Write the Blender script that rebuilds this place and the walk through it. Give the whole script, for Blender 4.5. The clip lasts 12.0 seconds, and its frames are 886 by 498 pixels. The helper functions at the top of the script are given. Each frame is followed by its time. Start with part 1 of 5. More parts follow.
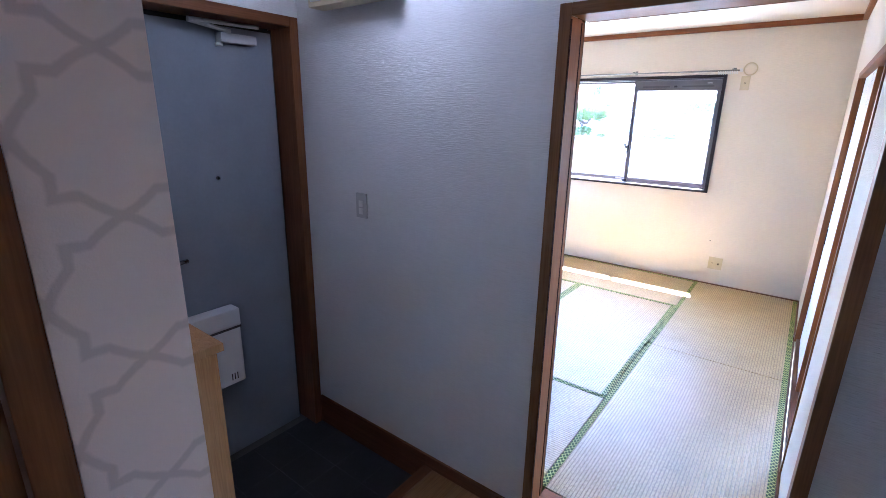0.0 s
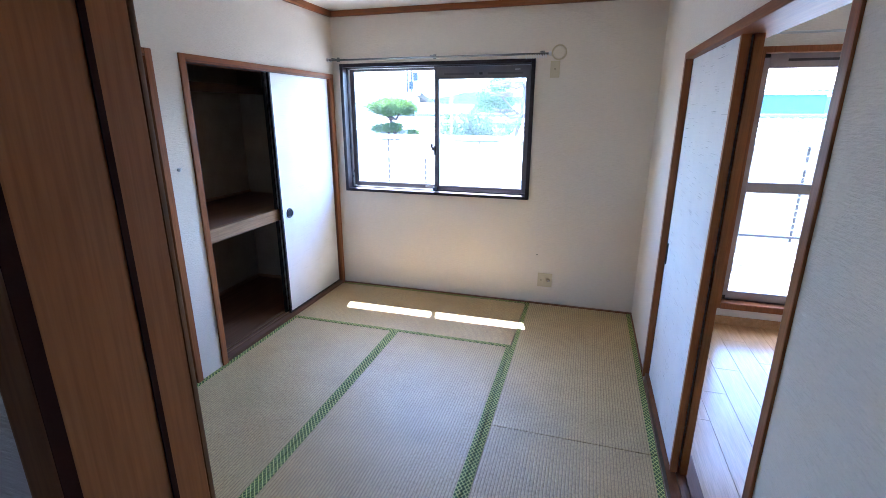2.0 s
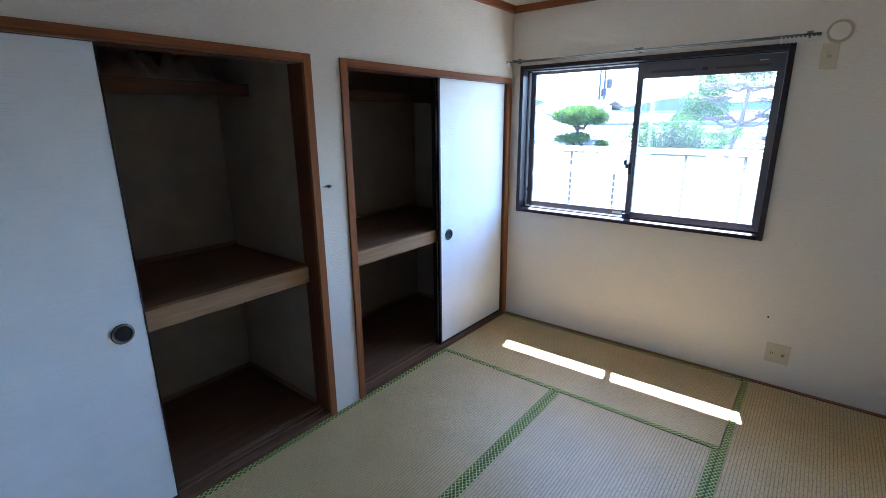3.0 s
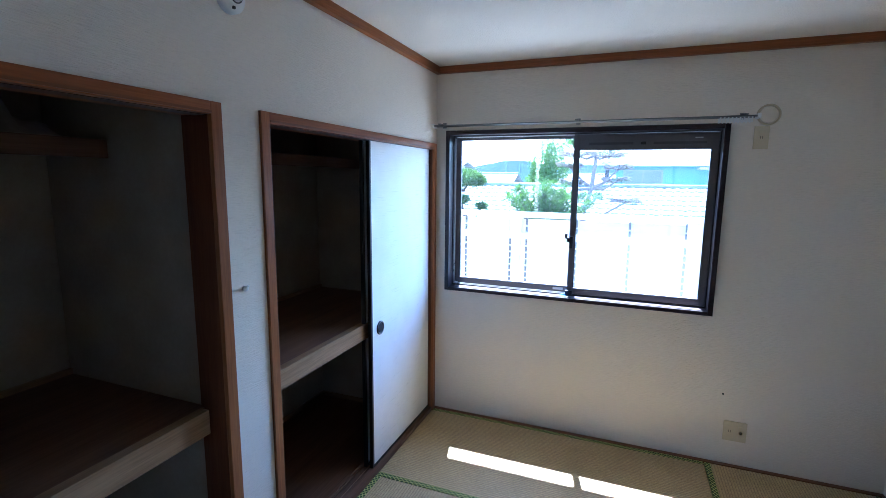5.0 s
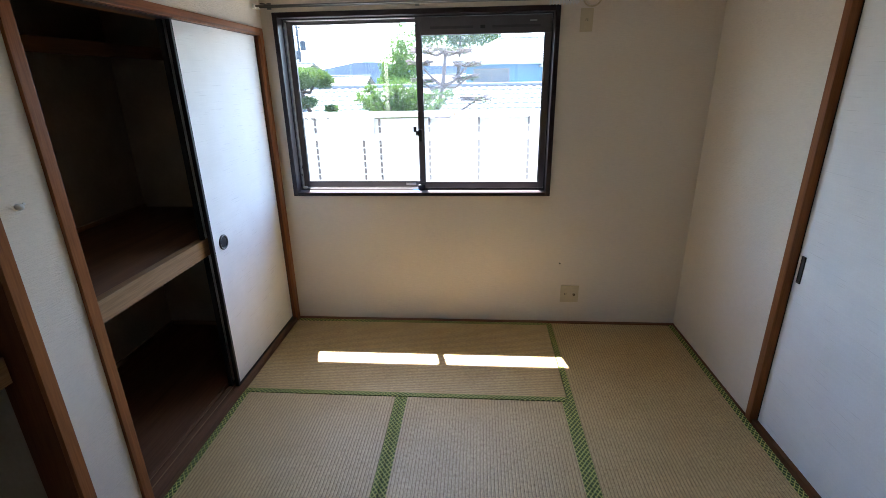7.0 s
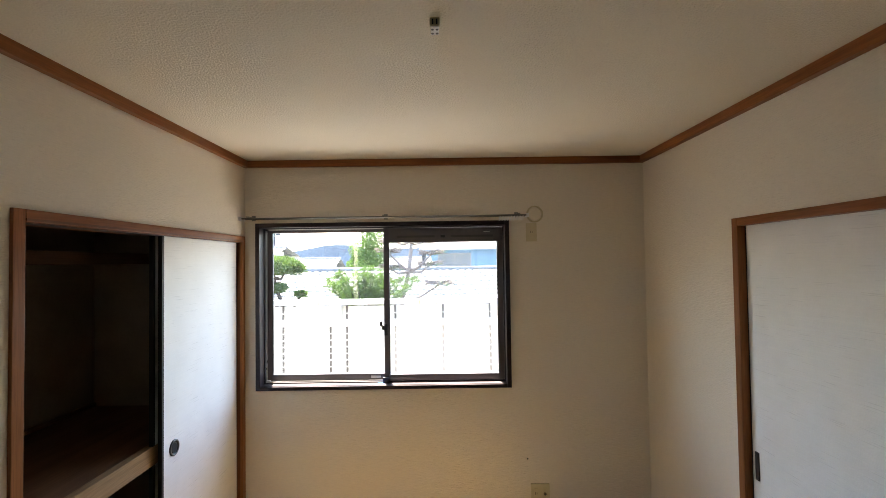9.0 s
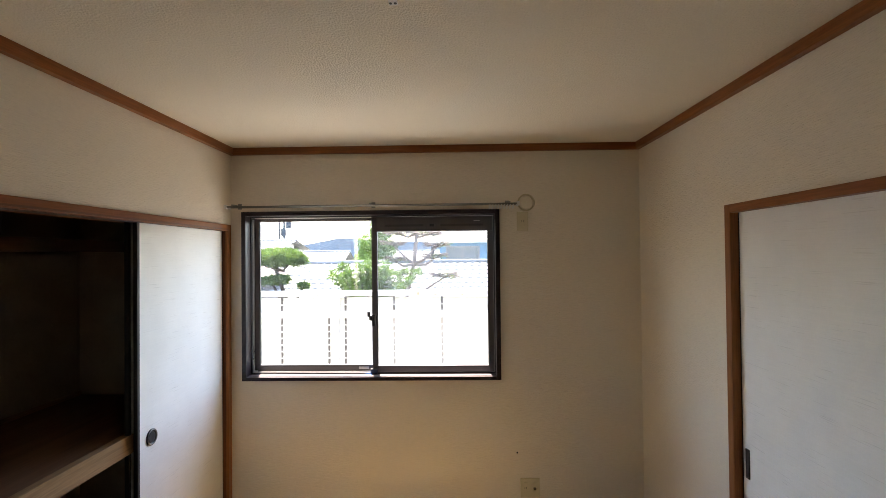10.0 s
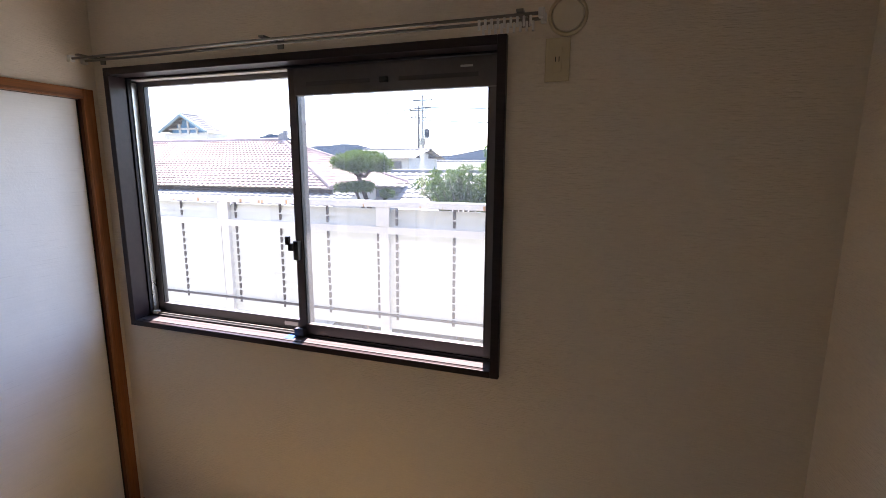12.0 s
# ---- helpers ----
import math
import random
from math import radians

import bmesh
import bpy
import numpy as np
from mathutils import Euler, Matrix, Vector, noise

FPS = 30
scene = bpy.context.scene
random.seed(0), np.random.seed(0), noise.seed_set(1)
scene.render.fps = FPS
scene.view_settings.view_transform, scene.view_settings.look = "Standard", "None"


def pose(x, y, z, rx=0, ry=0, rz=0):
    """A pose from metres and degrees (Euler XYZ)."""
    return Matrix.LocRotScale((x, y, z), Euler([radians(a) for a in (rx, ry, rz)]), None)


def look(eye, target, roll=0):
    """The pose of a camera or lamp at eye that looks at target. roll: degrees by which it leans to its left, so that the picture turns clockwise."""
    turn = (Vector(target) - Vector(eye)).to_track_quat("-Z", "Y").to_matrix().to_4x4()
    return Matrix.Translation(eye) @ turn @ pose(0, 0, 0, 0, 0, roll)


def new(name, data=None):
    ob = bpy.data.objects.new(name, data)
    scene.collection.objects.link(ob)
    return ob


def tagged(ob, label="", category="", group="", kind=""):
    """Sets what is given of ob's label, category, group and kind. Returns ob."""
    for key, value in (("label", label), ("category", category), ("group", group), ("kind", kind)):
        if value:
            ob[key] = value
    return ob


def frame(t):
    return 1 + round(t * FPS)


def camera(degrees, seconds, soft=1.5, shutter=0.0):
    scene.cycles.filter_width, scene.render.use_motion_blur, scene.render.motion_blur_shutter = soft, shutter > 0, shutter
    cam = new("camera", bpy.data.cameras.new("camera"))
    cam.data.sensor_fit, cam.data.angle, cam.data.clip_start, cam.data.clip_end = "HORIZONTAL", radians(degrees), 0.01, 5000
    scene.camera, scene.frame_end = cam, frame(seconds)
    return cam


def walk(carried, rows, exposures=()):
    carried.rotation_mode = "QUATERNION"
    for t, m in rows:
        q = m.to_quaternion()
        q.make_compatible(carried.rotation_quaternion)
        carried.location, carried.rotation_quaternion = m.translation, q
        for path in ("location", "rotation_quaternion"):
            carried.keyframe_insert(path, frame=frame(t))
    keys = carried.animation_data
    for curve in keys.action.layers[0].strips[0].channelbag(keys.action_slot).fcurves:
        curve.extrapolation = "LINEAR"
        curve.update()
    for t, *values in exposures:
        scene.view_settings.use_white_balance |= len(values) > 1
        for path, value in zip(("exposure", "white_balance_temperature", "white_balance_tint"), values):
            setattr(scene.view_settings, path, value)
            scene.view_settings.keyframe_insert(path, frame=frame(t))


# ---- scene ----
cam = camera(86.7, 12.0, 0.8)
PATH = [
    (0, (2.443, -5.138, 1.585), (1.276, -3.611, 1.03), 1.0),
    (0.5, (2.32, -4.831, 1.551), (1.441, -3.142, 0.94), 0.1),
    (1, (2.205, -4.556, 1.554), (1.63, -2.744, 0.931), -0.6),
    (1.5, (2.204, -4.209, 1.582), (1.777, -2.347, 0.99), -0.6),
    (2, (2.144, -3.842, 1.586), (1.592, -2.004, 1.022), 0.1),
    (2.5, (2.061, -3.515, 1.565), (1.089, -1.868, 0.979), -0.9),
    (2.7, (2.014, -3.408, 1.57), (0.867, -1.875, 0.991), -0.5),
    (4.3, (1.38, -2.936, 1.649), (0.125, -1.405, 1.368), 1.6),
    (4.5, (1.318, -2.937, 1.655), (0.206, -1.295, 1.402), 1.8),
    (5, (1.215, -3.004, 1.658), (0.502, -1.159, 1.359), 0.6),
    (5.5, (1.235, -2.966, 1.615), (0.757, -1.076, 1.17), -0.4),
    (6, (1.254, -2.946, 1.596), (0.947, -1.057, 1.013), -0.6),
    (6.5, (1.257, -2.939, 1.579), (1.053, -1.066, 0.908), -0.7),
    (6.7, (1.264, -2.939, 1.574), (1.084, -1.073, 0.877), -0.9),
    (8.3, (1.27, -3.028, 1.691), (1.247, -1.036, 1.511), -0.6),
    (8.5, (1.291, -3.039, 1.705), (1.269, -1.041, 1.624), -0.6),
    (9, (1.287, -3.056, 1.706), (1.289, -1.057, 1.759), -0.8),
    (9.5, (1.308, -3.047, 1.709), (1.299, -1.05, 1.816), -0.8),
    (10, (1.427, -2.984, 1.679), (1.383, -0.985, 1.705), -0.6),
    (10.5, (1.626, -2.748, 1.598), (1.651, -0.75, 1.495), -1.2),
    (11, (1.901, -2.378, 1.587), (1.935, -0.391, 1.362), -1.0),
    (11.5, (2.033, -1.957, 1.591), (1.842, 0.012, 1.297), -0.4),
    (12, (2.013, -1.46, 1.582), (1.382, 0.406, 1.239), 0.3),
]
EXPOSURES = [
    (0.0, 6.21, 5110, 24), (0.5, 5.85, 5260, 21), (1.0, 5.53, 5420, 20), (1.5, 5.23, 5220, 17), (2.0, 4.87, 4950, 18),
    (2.5, 4.38, 5060, 12), (4.5, 4.32, 4500, 12), (5.5, 4.0, 4750, 13), (6.5, 3.9, 5610, 15), (8.5, 3.94, 6970, 15),
    (9.5, 3.91, 7310, 17), (10.5, 3.66, 7270, 20), (11.0, 3.5, 7070, 25), (11.5, 3.26, 7070, 26), (12.0, 3.1, 6760, 26),
]
walk(cam, [(t, look(eye, target, roll)) for t, eye, target, roll in PATH], EXPOSURES)

# ---- daylight ----
SUN_WAY = Vector((0.115, -0.457, -0.955)).normalized()
world = bpy.data.worlds.new("sky")
scene.world = world
world.use_nodes = True
wn = world.node_tree.nodes
sky = wn.new("ShaderNodeTexSky")
sky.sky_type, sky.sun_disc = "NISHITA", False
sky.sun_elevation = math.asin(-SUN_WAY.z)
sky.sun_rotation = math.atan2(-SUN_WAY.x, -SUN_WAY.y)
sky.air_density, sky.dust_density, sky.ozone_density = 1.0, 0.6, 1.8
wn["Background"].inputs["Strength"].default_value = 0.15
world.node_tree.links.new(sky.outputs["Color"], wn["Background"].inputs["Color"])
sun_data = bpy.data.lights.new("sun", "SUN")
sun_data.energy, sun_data.angle, sun_data.color = 4.6, radians(0.5), (1.0, 0.95, 0.86)
sun = new("sun", sun_data)
sun.matrix_world = look((0, 0, 20), Vector((0, 0, 20)) + SUN_WAY)


# ---- materials ----
def nodes_of(m):
    m.use_nodes = True
    nt = m.node_tree
    return nt, nt.nodes, nt.links, nt.nodes["Principled BSDF"]


def coords(nt, scale, world_space=True):
    if world_space:
        src = nt.nodes.new("ShaderNodeNewGeometry").outputs["Position"]
    else:
        src = nt.nodes.new("ShaderNodeTexCoord").outputs["Object"]
    mp = nt.nodes.new("ShaderNodeMapping")
    mp.inputs["Scale"].default_value = scale
    nt.links.new(src, mp.inputs["Vector"])
    return mp.outputs["Vector"]


def noise_node(nt, vec, scale, detail=4.0, rough=0.55):
    n = nt.nodes.new("ShaderNodeTexNoise")
    n.inputs["Scale"].default_value, n.inputs["Detail"].default_value = scale, detail
    n.inputs["Roughness"].default_value = rough
    nt.links.new(vec, n.inputs["Vector"])
    return n.outputs["Fac"]


def ramp(nt, fac, stops):
    r = nt.nodes.new("ShaderNodeValToRGB")
    e = r.color_ramp.elements
    while len(e) < len(stops):
        e.new(0.5)
    for el, (p, c) in zip(e, stops):
        el.position, el.color = p, (*c, 1)
    nt.links.new(fac, r.inputs["Fac"])
    return r.outputs["Color"]


def mix_rgb(nt, fac, a, b, mode="MIX"):
    m = nt.nodes.new("ShaderNodeMix")
    m.data_type, m.blend_type = "RGBA", mode
    for sock, v in ((m.inputs[0], fac), (m.inputs[6], a), (m.inputs[7], b)):
        if isinstance(v, (int, float)):
            sock.default_value = v
        elif isinstance(v, tuple):
            sock.default_value = (*v, 1)
        else:
            nt.links.new(v, sock)
    return m.outputs[2]


def bump(nt, height, strength, distance, normal=None):
    b = nt.nodes.new("ShaderNodeBump")
    b.inputs["Strength"].default_value, b.inputs["Distance"].default_value = strength, distance
    nt.links.new(height, b.inputs["Height"])
    if normal:
        nt.links.new(normal, b.inputs["Normal"])
    return b.outputs["Normal"]


def plain(name, col, rough=0.5, metal=0.0, vary=0.12, scale=6.0, bumps=0.0, fine=60.0, world_space=True):
    """Colour with broad stains, fine grain and a little relief."""
    m = bpy.data.materials.new(name)
    nt, n, l, p = nodes_of(m)
    v = coords(nt, (1, 1, 1), world_space)
    broad, grain = noise_node(nt, v, scale, 5), noise_node(nt, v, fine, 3)
    lo = tuple(c * (1 - vary) for c in col)
    hi = tuple(min(1, c * (1 + vary * 0.5)) for c in col)
    c1 = ramp(nt, broad, [(0.3, lo), (0.7, hi)])
    c2 = ramp(nt, grain, [(0.3, (1 - vary * 0.6,) * 3), (0.7, (1, 1, 1))])
    l.new(mix_rgb(nt, 1.0, c1, c2, "MULTIPLY"), p.inputs["Base Color"])
    p.inputs["Metallic"].default_value = metal
    r = nt.nodes.new("ShaderNodeMapRange")
    r.inputs["To Min"].default_value, r.inputs["To Max"].default_value = max(0.03, rough - 0.08), min(1, rough + 0.08)
    l.new(broad, r.inputs["Value"])
    l.new(r.outputs["Result"], p.inputs["Roughness"])
    if bumps:
        l.new(bump(nt, grain, bumps, 0.002), p.inputs["Normal"])
    return m


def wood(name, dark, light, axis="z", rough=0.4, fine=1.0, world_space=False):
    """Straight-grained stained wood, the grain along one axis."""
    m = bpy.data.materials.new(name)
    nt, n, l, p = nodes_of(m)
    sc = {"x": (0.6, 14, 14), "y": (14, 0.6, 14), "z": (14, 14, 0.6)}[axis]
    v = coords(nt, tuple(c * fine for c in sc), world_space)
    oi = nt.nodes.new("ShaderNodeObjectInfo")
    add = nt.nodes.new("ShaderNodeVectorMath")
    add.operation = "MULTIPLY_ADD"
    comb = nt.nodes.new("ShaderNodeCombineXYZ")
    for k in range(3):
        l.new(oi.outputs["Random"], comb.inputs[k])
    l.new(comb.outputs["Vector"], add.inputs[0])
    add.inputs[1].default_value = (37, 53, 71)
    l.new(v, add.inputs[2])
    g = noise_node(nt, add.outputs["Vector"], 3.0, 6, 0.6)
    f = noise_node(nt, add.outputs["Vector"], 16.0, 2)
    c1 = ramp(nt, g, [(0.28, dark), (0.72, light)])
    c2 = ramp(nt, f, [(0.35, (0.82, 0.82, 0.82)), (0.6, (1, 1, 1))])
    l.new(mix_rgb(nt, 1.0, c1, c2, "MULTIPLY"), p.inputs["Base Color"])
    p.inputs["Roughness"].default_value = rough
    p.inputs["Specular IOR Level"].default_value = 0.3 if rough < 0.35 else 0.12
    l.new(bump(nt, f, 0.15, 0.001), p.inputs["Normal"])
    return m


def wallpaper(name, col, ribs=True, deep=0.8):
    """Embossed vinyl wallpaper: short raised strokes over a fine grain, faintly soiled."""
    m = bpy.data.materials.new(name)
    nt, n, l, p = nodes_of(m)
    v = coords(nt, (1, 1, 1))
    if ribs:
        v2 = coords(nt, (28, 28, 230))
        h1 = noise_node(nt, v2, 1.0, 3, 0.6)
    else:
        h1 = noise_node(nt, v, 130, 3)
    h2 = noise_node(nt, v, 420, 2)
    soil = noise_node(nt, v, 1.3, 5)
    c1 = ramp(nt, soil, [(0.3, tuple(c * 0.95 for c in col)), (0.7, col)])
    c2 = ramp(nt, h1, [(0.3, (0.94,) * 3), (0.65, (1, 1, 1))])
    l.new(mix_rgb(nt, 1.0, c1, c2, "MULTIPLY"), p.inputs["Base Color"])
    p.inputs["Roughness"].default_value = 0.7
    nrm = bump(nt, h1, deep, 0.004)
    l.new(bump(nt, h2, 0.35, 0.0015, nrm), p.inputs["Normal"])
    return m


def math_node(nt, op, a, b=None):
    m = nt.nodes.new("ShaderNodeMath")
    m.operation = op
    for sock, v in zip(m.inputs, (a, b)):
        if v is None:
            continue
        if isinstance(v, (int, float)):
            sock.default_value = v
        else:
            nt.links.new(v, sock)
    return m.outputs[0]


def xyz(nt, world_space=True):
    s = nt.nodes.new("ShaderNodeSeparateXYZ")
    nt.links.new(coords(nt, (1, 1, 1), world_space), s.inputs[0])
    return s.outputs


def straw(name, across):
    """Woven rush: ribs along the mat, 15 mm apart, with fine rush lines across them."""
    m = bpy.data.materials.new(name)
    nt, n, l, p = nodes_of(m)
    o = xyz(nt)
    u, w = (o[0], o[1]) if across == "x" else (o[1], o[0])
    rib = math_node(nt, "ABSOLUTE", math_node(nt, "SINE", math_node(nt, "MULTIPLY", u, math.pi / 0.0150)))
    rib = math_node(nt, "POWER", rib, 0.45)
    sc = (40, 420, 40) if across == "x" else (420, 40, 40)
    rush = noise_node(nt, coords(nt, sc), 1.0, 2)
    v = coords(nt, (1, 1, 1))
    wear = noise_node(nt, v, 1.7, 5)
    patch = noise_node(nt, coords(nt, (1, 1, 1)), 6.0, 4)
    base = ramp(nt, wear, [(0.3, (0.55, 0.385, 0.165)), (0.5, (0.62, 0.447, 0.20)), (0.75, (0.68, 0.508, 0.245))])
    base = mix_rgb(nt, 0.5, base, ramp(nt, patch, [(0.3, (0.52, 0.37, 0.16)), (0.7, (0.67, 0.49, 0.23))]))
    base = mix_rgb(nt, 1.0, base, ramp(nt, rush, [(0.3, (0.80, 0.79, 0.74)), (0.65, (1, 1, 1))]), "MULTIPLY")
    base = mix_rgb(nt, 1.0, base, ramp(nt, rib, [(0.32, (0.46, 0.41, 0.34)), (0.74, (1, 1, 1))]), "MULTIPLY")
    tuft = noise_node(nt, coords(nt, (130, 60, 1) if across == "x" else (60, 130, 1)), 1.0, 3, 0.7)
    base = mix_rgb(nt, 1.0, base, ramp(nt, tuft, [(0.34, (0.66, 0.60, 0.52)), (0.56, (1, 1, 1))]), "MULTIPLY")
    l.new(base, p.inputs["Base Color"])
    p.inputs["Roughness"].default_value = 0.42
    p.inputs["Specular IOR Level"].default_value = 0.5
    nrm = bump(nt, rib, 0.6, 0.0022)
    l.new(bump(nt, rush, 0.3, 0.0008, nrm), p.inputs["Normal"])
    return m


def brocade(name, across):
    """Dark green cloth edging woven with a thin yellow-green diamond lattice."""
    m = bpy.data.materials.new(name)
    nt, n, l, p = nodes_of(m)
    o = xyz(nt)
    u, w = (o[0], o[1]) if across == "x" else (o[1], o[0])
    u, w = math_node(nt, "MULTIPLY", u, math.pi / 0.0205), math_node(nt, "MULTIPLY", w, math.pi / 0.027)
    sa, sb = (math_node(nt, "ABSOLUTE", math_node(nt, "SINE", math_node(nt, op, u, w))) for op in ("ADD", "SUBTRACT"))
    net = math_node(nt, "MINIMUM", sa, sb)
    net2 = math_node(nt, "MULTIPLY", sa, sb)
    c = ramp(nt, net, [(0.20, (0.62, 0.60, 0.17)), (0.34, (0.075, 0.115, 0.012))])
    dots = ramp(nt, net2, [(0.72, (1, 1, 1)), (0.84, (0.35, 0.42, 0.34))])
    worn = ramp(nt, noise_node(nt, coords(nt, (1, 1, 1)), 9.0, 4), [(0.3, (0.8, 0.8, 0.78)), (0.7, (1, 1, 1))])
    c = mix_rgb(nt, 1.0, mix_rgb(nt, 1.0, c, dots, "MULTIPLY"), worn, "MULTIPLY")
    l.new(c, p.inputs["Base Color"])
    p.inputs["Roughness"].default_value = 0.75
    l.new(bump(nt, net, 0.3, 0.0006), p.inputs["Normal"])
    return m


def trellis(name):
    """Pale pinkish wallpaper with a grey-beige trellis of pointed, square-cornered cells."""
    m = bpy.data.materials.new(name)
    nt, n, l, p = nodes_of(m)
    o = xyz(nt)

    def fold(axis, centre, half):
        q = math_node(nt, "DIVIDE", math_node(nt, "SUBTRACT", axis, centre - half), 2 * half)
        q = math_node(nt, "SUBTRACT", math_node(nt, "FRACT", q), 0.5)
        return math_node(nt, "MULTIPLY", math_node(nt, "ABSOLUTE", q), 2.0)

    u, w = fold(o[1], -4.889, 0.110), fold(o[2], 1.5485, 0.1145)
    leaf = math_node(nt, "ADD", math_node(nt, "POWER", u, 1.25), math_node(nt, "POWER", w, 1.25))
    leaf = math_node(nt, "MULTIPLY", math_node(nt, "SUBTRACT", leaf, 1.0), 0.75)
    square = math_node(nt, "SUBTRACT", math_node(nt, "MAXIMUM", u, w), 0.70)
    f = math_node(nt, "ABSOLUTE", math_node(nt, "MINIMUM", leaf, square))
    v = coords(nt, (1, 1, 1))
    grain = noise_node(nt, v, 300, 2)
    soft = math_node(nt, "ADD", f, math_node(nt, "MULTIPLY", math_node(nt, "SUBTRACT", noise_node(nt, v, 60, 3), 0.5), 0.05))
    c = ramp(nt, soft, [(0.042, (0.62, 0.51, 0.47)), (0.09, (0.78, 0.65, 0.60))])
    l.new(c, p.inputs["Base Color"])
    p.inputs["Roughness"].default_value = 0.65
    l.new(bump(nt, grain, 0.3, 0.001), p.inputs["Normal"])
    return m


def glass(name, haze, clear=0.95):
    m = bpy.data.materials.new(name)
    nt, n, l, p = nodes_of(m)
    n.remove(p)
    out = n["Material Output"]
    tr, gl = n.new("ShaderNodeBsdfTransparent"), n.new("ShaderNodeBsdfGlossy")
    tr.inputs["Color"].default_value = (clear, clear + 0.02, clear + 0.01, 1)
    gl.inputs["Roughness"].default_value = 0.02
    df = n.new("ShaderNodeBsdfTranslucent")
    df.inputs["Color"].default_value = (0.85, 0.87, 0.87, 1)
    lw = n.new("ShaderNodeLayerWeight")
    lw.inputs["Blend"].default_value = 0.5
    gloss = math_node(nt, "ADD", math_node(nt, "MULTIPLY", math_node(nt, "POWER", lw.outputs["Facing"], 4.0), 0.6), 0.04)
    m1, m2 = n.new("ShaderNodeMixShader"), n.new("ShaderNodeMixShader")
    v = coords(nt, (1, 1, 1))
    veil = nt.nodes.new("ShaderNodeMapRange")
    veil.inputs["To Min"].default_value, veil.inputs["To Max"].default_value = haze * 0.7, haze * 1.3
    l.new(noise_node(nt, v, 4, 4), veil.inputs["Value"])
    l.new(veil.outputs["Result"], m1.inputs[0])
    l.new(tr.outputs[0], m1.inputs[1])
    l.new(df.outputs[0], m1.inputs[2])
    l.new(gloss, m2.inputs[0])
    l.new(m1.outputs[0], m2.inputs[1])
    l.new(gl.outputs[0], m2.inputs[2])
    l.new(m2.outputs[0], out.inputs["Surface"])
    return m


def foliage(name, col):
    """Leaves: matt on the lit side, letting light through to the other."""
    m = bpy.data.materials.new(name)
    nt, n, l, p = nodes_of(m)
    v = coords(nt, (1, 1, 1))
    c = ramp(nt, noise_node(nt, v, 5.0, 5), [(0.3, tuple(q * 0.55 for q in col)), (0.7, tuple(q * 1.25 for q in col))])
    l.new(c, p.inputs["Base Color"])
    p.inputs["Roughness"].default_value = 0.6
    t = n.new("ShaderNodeBsdfTranslucent")
    l.new(mix_rgb(nt, 1.0, c, (1.0, 1.0, 0.55), "MULTIPLY"), t.inputs["Color"])
    mx_ = n.new("ShaderNodeMixShader")
    mx_.inputs[0].default_value = 0.32
    l.new(p.outputs[0], mx_.inputs[1])
    l.new(t.outputs[0], mx_.inputs[2])
    l.new(mx_.outputs[0], n["Material Output"].inputs["Surface"])
    return m


M = {}
M["wall"] = wallpaper("cream_wallpaper", (0.78, 0.695, 0.575))
M["hallwall"] = wallpaper("pale_grey_wallpaper", (0.74, 0.73, 0.72), deep=0.75)
M["ceil"] = wallpaper("stippled_ceiling_paper", (0.80, 0.73, 0.615), ribs=False, deep=1.0)
M["trellis"] = trellis("trellis_wallpaper")
for ax in "xyz":
    M["frame_" + ax] = wood("red_brown_stained_wood_" + ax, (0.215, 0.078, 0.027), (0.325, 0.125, 0.045), ax)
    M["dark_" + ax] = wood("dark_brown_stained_wood_" + ax, (0.018, 0.011, 0.013), (0.034, 0.021, 0.023), ax, 0.34)
    M["shelf_" + ax] = wood("pale_plain_timber_" + ax, (0.245, 0.14, 0.068), (0.345, 0.212, 0.108), ax, 0.6)
    M["ply_" + ax] = wood("brown_plywood_" + ax, (0.125, 0.062, 0.032), (0.20, 0.102, 0.056), ax, 0.5, 0.6)
    M["casing_" + ax] = wood("dull_brown_casing_" + ax, (0.13, 0.052, 0.021), (0.21, 0.088, 0.037), ax)
    M["jamb_" + ax] = wood("tan_varnished_jamb_" + ax, (0.365, 0.140, 0.049), (0.42, 0.168, 0.060), ax, 0.42)
    M["hallcasing_" + ax] = wood("olive_brown_casing_" + ax, (0.17, 0.085, 0.038), (0.27, 0.14, 0.066), ax)
M["oak_y"] = wood("honey_laminate_flooring", (0.48, 0.25, 0.10), (0.62, 0.36, 0.16), "y", 0.22)
M["hallplank"] = wood("brown_hall_flooring", (0.24, 0.12, 0.045), (0.34, 0.18, 0.075), "y", 0.3)
M["cabwood"] = wood("honey_cabinet_veneer", (0.42, 0.21, 0.085), (0.52, 0.28, 0.125), "z", 0.4)
M["straw_x"] = straw("woven_rush_lengthwise", "x")
M["straw_y"] = straw("woven_rush_crosswise", "y")
M["heri_x"] = brocade("green_brocade_lengthwise", "x")
M["heri_y"] = brocade("green_brocade_crosswise", "y")
# post wood darkened: the shade on the closet posts' inner faces, put into colour
M["reveal"] = wood("shaded_post_wood", (0.105, 0.034, 0.014), (0.16, 0.055, 0.022), "z", 0.5)
M["doorleaf"] = wood("dark_brown_door_veneer", (0.15, 0.066, 0.028), (0.22, 0.10, 0.045), "z", 0.4)
M["paper"] = plain("white_sliding_door_paper", (0.86, 0.865, 0.85), 0.65, vary=0.04, bumps=0.25, fine=140)
pnt, pnn, pnl, pp = nodes_of(M["paper"])
streak = noise_node(pnt, coords(pnt, (5, 5, 190)), 1.0, 3)
old = pp.inputs["Base Color"].links[0].from_socket
